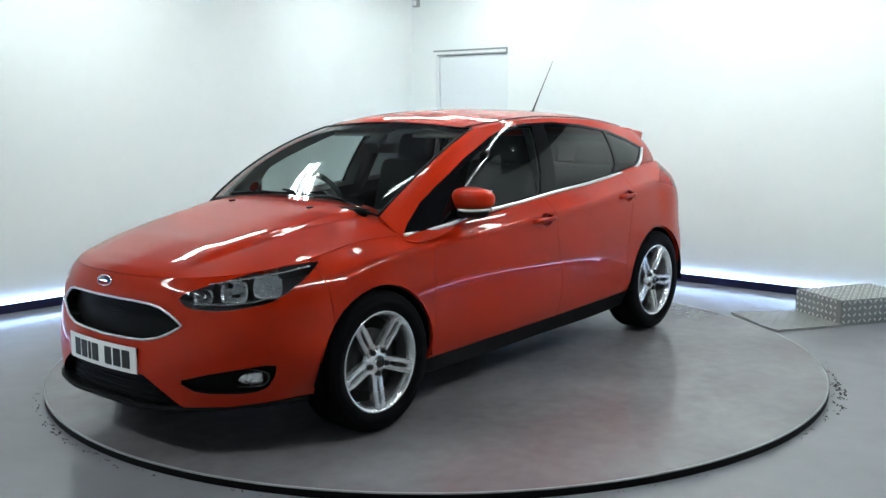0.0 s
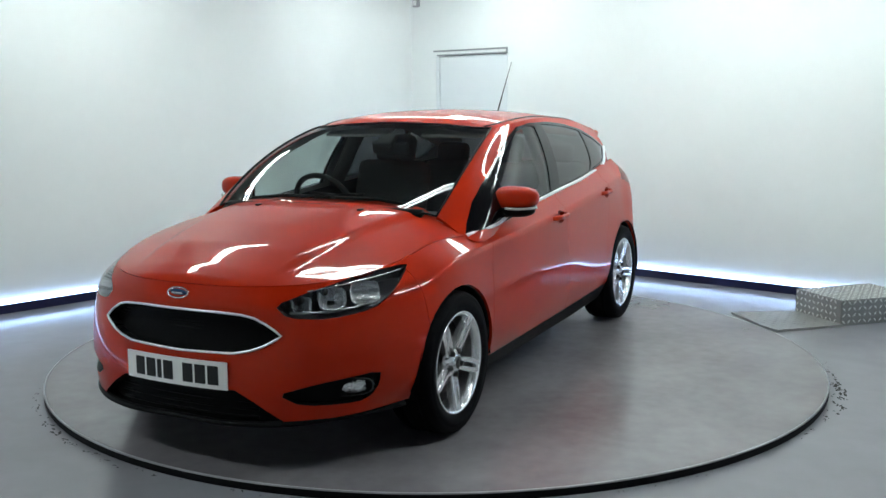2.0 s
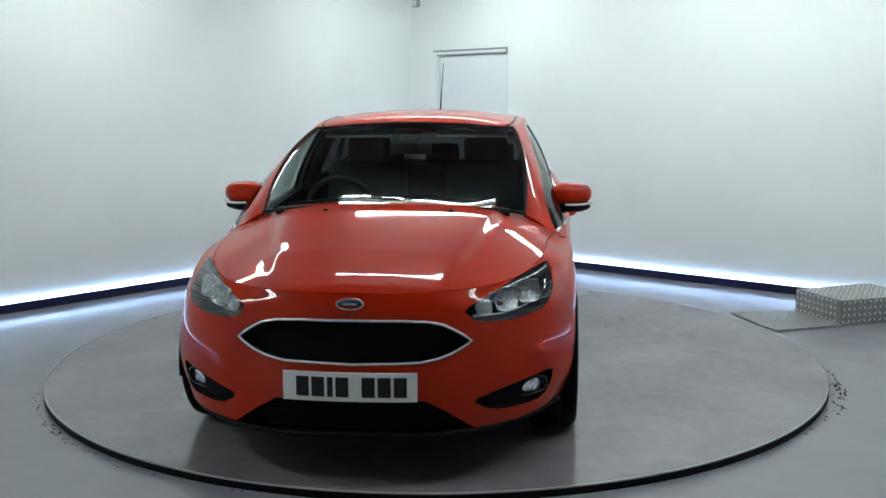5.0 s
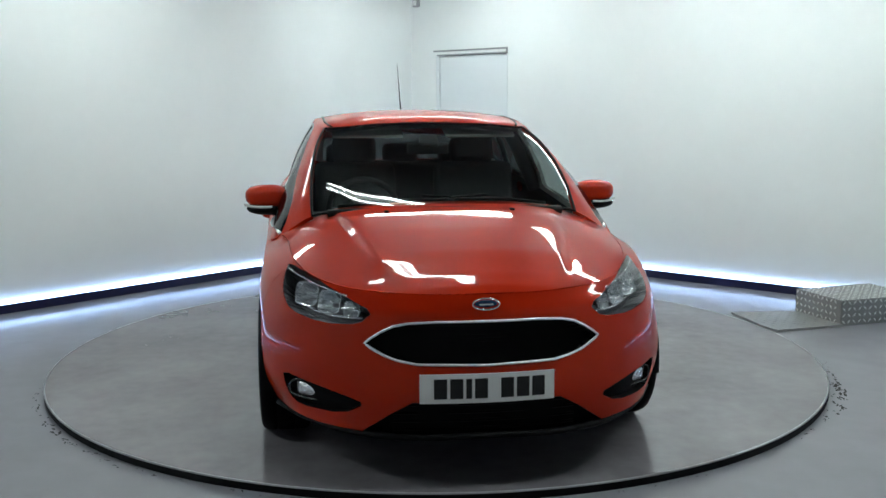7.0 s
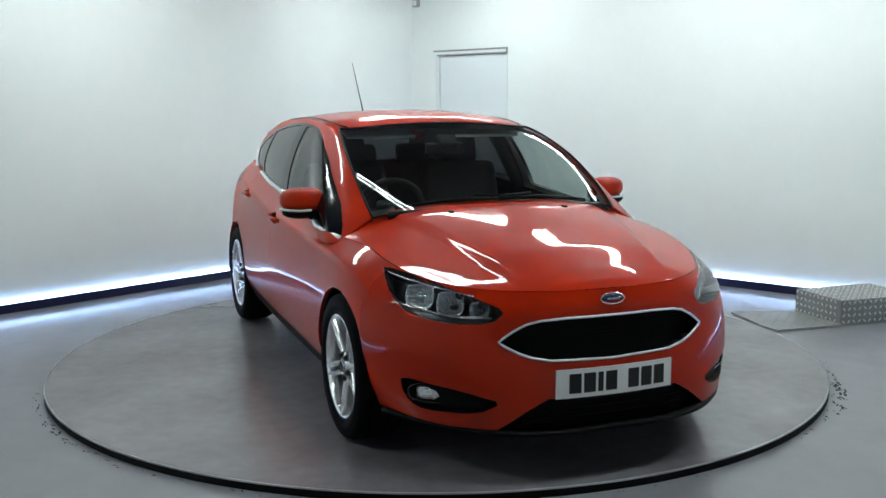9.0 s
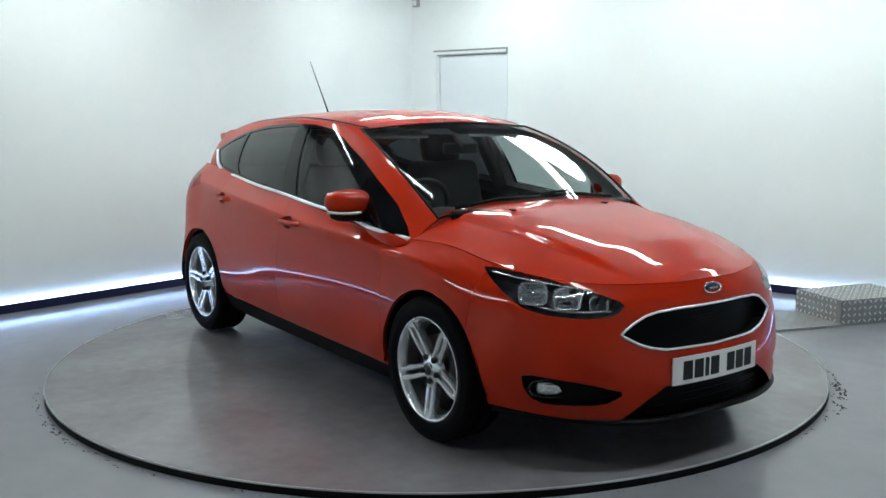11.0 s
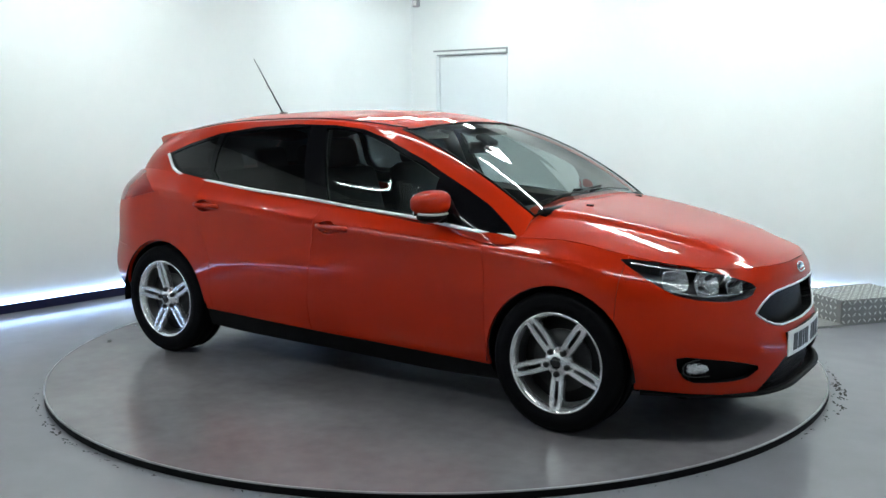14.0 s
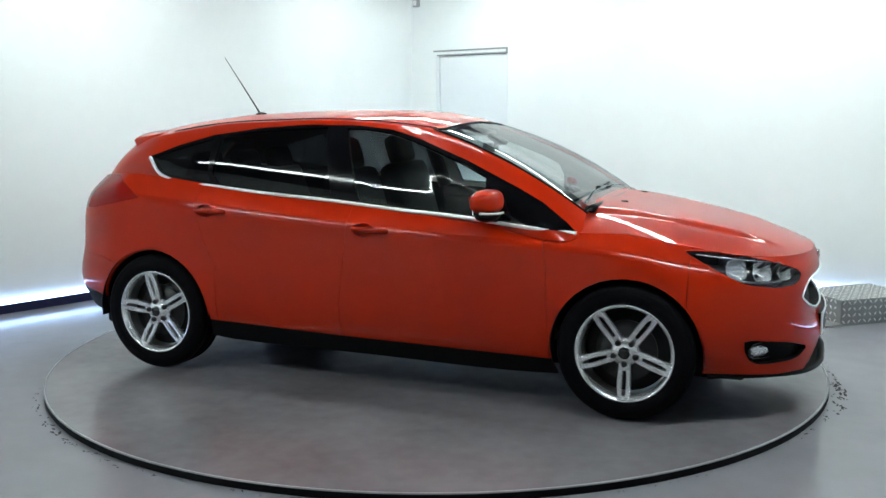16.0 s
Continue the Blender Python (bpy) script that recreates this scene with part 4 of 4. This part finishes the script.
def build_wheel(car, ax, sg, turn):
    w = new("wheel", None)
    w.parent = car
    R = .3235
    tyre = lathe([(.232, -.095), (.262, -.108), (.295, -.108), (.314, -.098), (R, -.075), (R, -.045), (R - .007, -.042), (R - .007, -.036), (R, -.033), (R, .033), (R - .007, .036),
                  (R - .007, .042), (R, .045), (R, .075), (.314, .098), (.297, .108), (.287, .106), (.283, .109), (.262, .108), (.240, .102), (.231, .095)], 64)
    part("tyre", tyre, M_RUBBER, w, "black rubber tyre")
    barrel = lathe([(.232, -.095), (.210, -.07), (.205, .03), (.208, .062)], 64)
    part("barrel", barrel, M_BARREL, w, "dark grey wheel barrel")
    rim = lathe([(.208, .062), (.2085, .070), (.2165, .088), (.2235, .098), (.231, .1005), (.2335, .098), (.232, .092)], 64)
    part("rim", rim, M_ALLOY, w, "silver alloy rim")
    bm = lathe([(0, .012), (.20, .004), (.204, -.02)], 48)
    part("brake_shield", bm, M_DARKMETAL, w, "dark brake shield")
    bm = lathe([(.06, .030), (.145, .030), (.145, .018), (.06, .018)], 40)
    part("brake_disc", bm, M_STEEL, w, "steel brake disc")
    hub = lathe([(.0, .085), (.030, .085), (.050, .080), (.066, .068), (.070, .045)], 40)
    part("hub", hub, M_ALLOY, w)
    cap = lathe([(0, .0925), (.020, .0925), (.027, .0895), (.029, .084)], 28)
    part("centre_cap", cap, M_GLOSSBLACK, w, "black centre cap")
    ring = lathe([(.029, .084), (.0305, .0915), (.0275, .0925)], 28)
    part("cap_ring", ring, M_CHROME, w)
    for k in range(5):
        a = math.radians(-90 + 72 * k + turn)
        e = Vector((math.cos(a), 0, math.sin(a)))
        s = Vector((-math.sin(a), 0, math.cos(a)))
        bm = bmesh.new()
        for q in (-1, 1):
            secs = []
            for r, off, wd, h, dep in ((.040, .0145, .0125, .074, .034), (.085, .0190, .0122, .078, .036), (.14, .0212, .0120, .086, .036), (.18, .0205, .0122, .091, .034), (.209, .0165, .0125, .0955, .030), (.224, .0140, .0130, .097, .02)):
                c = e * r + s * (q * off)
                secs.append([bm.verts.new(c + s * x * wd + Vector((0, h + dy * dep, 0))) for x, dy in ((-1, -1), (-1, -.22), (-.62, 0), (.62, 0), (1, -.22), (1, -1))])
            for i in range(len(secs) - 1):
                for j in range(6):
                    bm.faces.new((secs[i][j], secs[i][(j + 1) % 6], secs[i + 1][(j + 1) % 6], secs[i + 1][j]))
            bm.faces.new(secs[0])
            bm.faces.new(secs[-1])
        # the bars are joined at the hub and at their tips
        for r0, r1, h0, h1, wd in ((.052, .088, .066, .070, .020), (.202, .224, .091, .095, .016)):
            q = [bm.verts.new(e * r + s * x + Vector((0, h, 0))) for r, h in ((r0, h0), (r1, h1)) for x in (-wd, wd)]
            bm.faces.new((q[0], q[1], q[3], q[2]))
        bmesh.ops.recalc_face_normals(bm, faces=bm.faces)
        part("spoke", bm, M_ALLOY, w, "paired silver spoke", smooth=False)
        nut = lathe([(0, .080), (.006, .080), (.0065, .076), (.0125, .076), (.0135, .070), (.0135, .058)], 14)
        nut.transform(Matrix.Translation(e * .0545 + Vector((0, .012, 0))))
        part("wheel_nut", nut, M_DARKMETAL, w, "dark wheel nut")
    track = .783 if ax > 0 else .768
    w.matrix_basis = pose(ax, sg * track, R, 0, 0, 0 if sg > 0 else 180)


def build_seat(car, x, y):
    st = new("seat", None)
    st.parent = car
    bm = box((x + .02, y, .50), (.50, .50, .16), bevel=.05)
    part("cushion", bm, M_SEAT, st)
    m = pose(0, 0, 0, 0, -16, 0)
    part("backrest", box((x - .30, y, .82), (.15, .50, .62), m, bevel=.055), M_SEAT, st)
    part("headrest", box((x - .40, y, 1.20), (.10, .27, .18), m, bevel=.042), M_SEAT, st)
    for s in (-.06, .06):
        part("headrest_post", tube([Vector((x - .375, y + s, 1.07)), Vector((x - .395, y + s, 1.15))], .007, 6), M_CHROME, st)


def build_interior(car):
    for y in (.37, -.37):
        build_seat(car, .05, y)
    bench = new("rear_bench", None)
    bench.parent = car
    part("cushion", box((-.83, 0, .52), (.50, 1.24, .16), bevel=.05), M_SEAT, bench)
    part("backrest", box((-1.16, 0, .80), (.14, 1.22, .58), pose(0, 0, 0, 0, -20, 0), bevel=.05), M_SEAT, bench)
    for y in (.40, 0, -.40):
        part("headrest", box((-1.25, y, 1.13), (.09, .25, .15), pose(0, 0, 0, 0, -16, 0), bevel=.04), M_SEAT, bench)
    # dashboard
    rows = []
    for y in np.linspace(-.74, .74, 25):
        hump = .030 * math.exp(-((y + .37) / .17) ** 2)
        front = 1.10 - .10 * (abs(y) / .74) ** 2
        rows.append([(front, y, .86), (front - .05, y, .925), (.85, y, .930 + hump * .5), (.70, y, .925 + hump), (.62, y, .90 + hump), (.60, y, .84), (.64, y, .70), (.70, y, .55)])
    bm = bmesh.new()
    v = [[bm.verts.new(p) for p in r] for r in rows]
    for i in range(len(v) - 1):
        for j in range(7):
            bm.faces.new((v[i][j], v[i][j + 1], v[i + 1][j + 1], v[i + 1][j]))
    bmesh.ops.recalc_face_normals(bm, faces=bm.faces)
    part("dashboard", bm, M_CABIN, car, "black dashboard")
    part("cabin_floor", box((-.2, 0, .36), (2.6, 1.52, .05)), M_CABIN, car, "black cabin carpet", smooth=False)
    part("load_cover", box((-1.5, 0, .93), (.50, 1.1, .02)), M_CABIN, car, "black load cover", smooth=False)
    # steering wheel on the driver's side
    wh = new("steering_wheel", None)
    wh.parent = car
    m = Matrix.Translation((.50, -.37, .915)) @ pose(0, 0, 0, 0, -64, 0)
    ring = tube([m @ Vector((.185 * math.cos(a), .185 * math.sin(a), 0)) for a in np.linspace(0, 2 * math.pi, 40, endpoint=False)], .016, 8, closed=True, up=m.to_3x3() @ Vector((0, 0, 1)))
    part("rim", ring, M_CABIN, wh)
    part("boss", box((0, 0, 0), (.12, .14, .05), bevel=.02), M_CABIN, wh).matrix_basis = m
    for a in (0, 180, 270):
        e = Vector((math.sin(math.radians(a)), math.cos(math.radians(a)), 0))
        part("spoke", tube([m @ (e * .05), m @ (e * .18)], .014, 6), M_CABIN, wh)
    part("column", tube([m @ Vector((0, 0, -.02)), Vector((.68, -.37, .83))], .045, 10), M_CABIN, wh)
    # rear-view mirror
    rm = part("rear_view_mirror", box((.38, 0, 1.235), (.03, .23, .065), pose(0, 0, 0, 0, 12, 0), bevel=.012), M_CABIN, car, "black rear-view mirror")
    part("mirror_stem", tube([Vector((.39, 0, 1.24)), Vector((.44, 0, 1.275))], .012, 6), M_CABIN, rm)
    part("sensor_pod", box((.42, 0, 1.277), (.10, .10, .03), pose(0, 0, 0, 0, 28, 0), bevel=.01), M_CABIN, car, "black sensor pod")
    for sg in (1, -1):
        part("sun_visor", box((.17, sg * .32, 1.318), (.16, .40, .02), pose(0, 0, 0, 0, 16, 0), bevel=.008), M_LINING, car, "pale sun visor")
        part("door_pillar", tube([Vector((-.19, sg * .75, .95)), Vector((-.24, sg * .64, 1.22)), Vector((-.27, sg * .575, 1.345))], .045, 8), M_CABIN, car, "black inner pillar")


# heading of the car: 0 faces the camera; degrees by time
HEADING = [(0, -40.21), (0.5, -37.06), (1, -33.74), (1.5, -30.44), (2, -26.99), (2.5, -23.63), (3, -20.19), (3.5, -16.79), (4, -13.20), (5.25, -4.55),
           (6.5, 4.12), (7, 7.64), (7.5, 11.02), (8, 14.53), (8.5, 17.90), (9, 21.38), (10.25, 29.90), (11.5, 38.39), (12, 41.88), (12.5, 45.27),
           (13, 48.61), (13.5, 51.88), (14, 55.23), (14.5, 58.52), (15, 61.82), (15.5, 65.09), (16, 68.37)]
OFFSET = (-0.006, -0.098)


def motions():
    walk(turntable, [(t, pose(0, 0, 0, 0, 0, a - 90)) for t, a in HEADING])
    walk(hatchback, [(t, pose(0, 0, 0, 0, 0, a - 90) @ pose(OFFSET[0], OFFSET[1], 0.0015)) for t, a in HEADING])


build_room()
build_corner_box()
for x, y, l, a in LIGHT_ROWS:
    build_ceiling_light((x, y), l, a)
turntable = build_turntable()
build_step_box()
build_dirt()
hatchback = build_car()
motions()
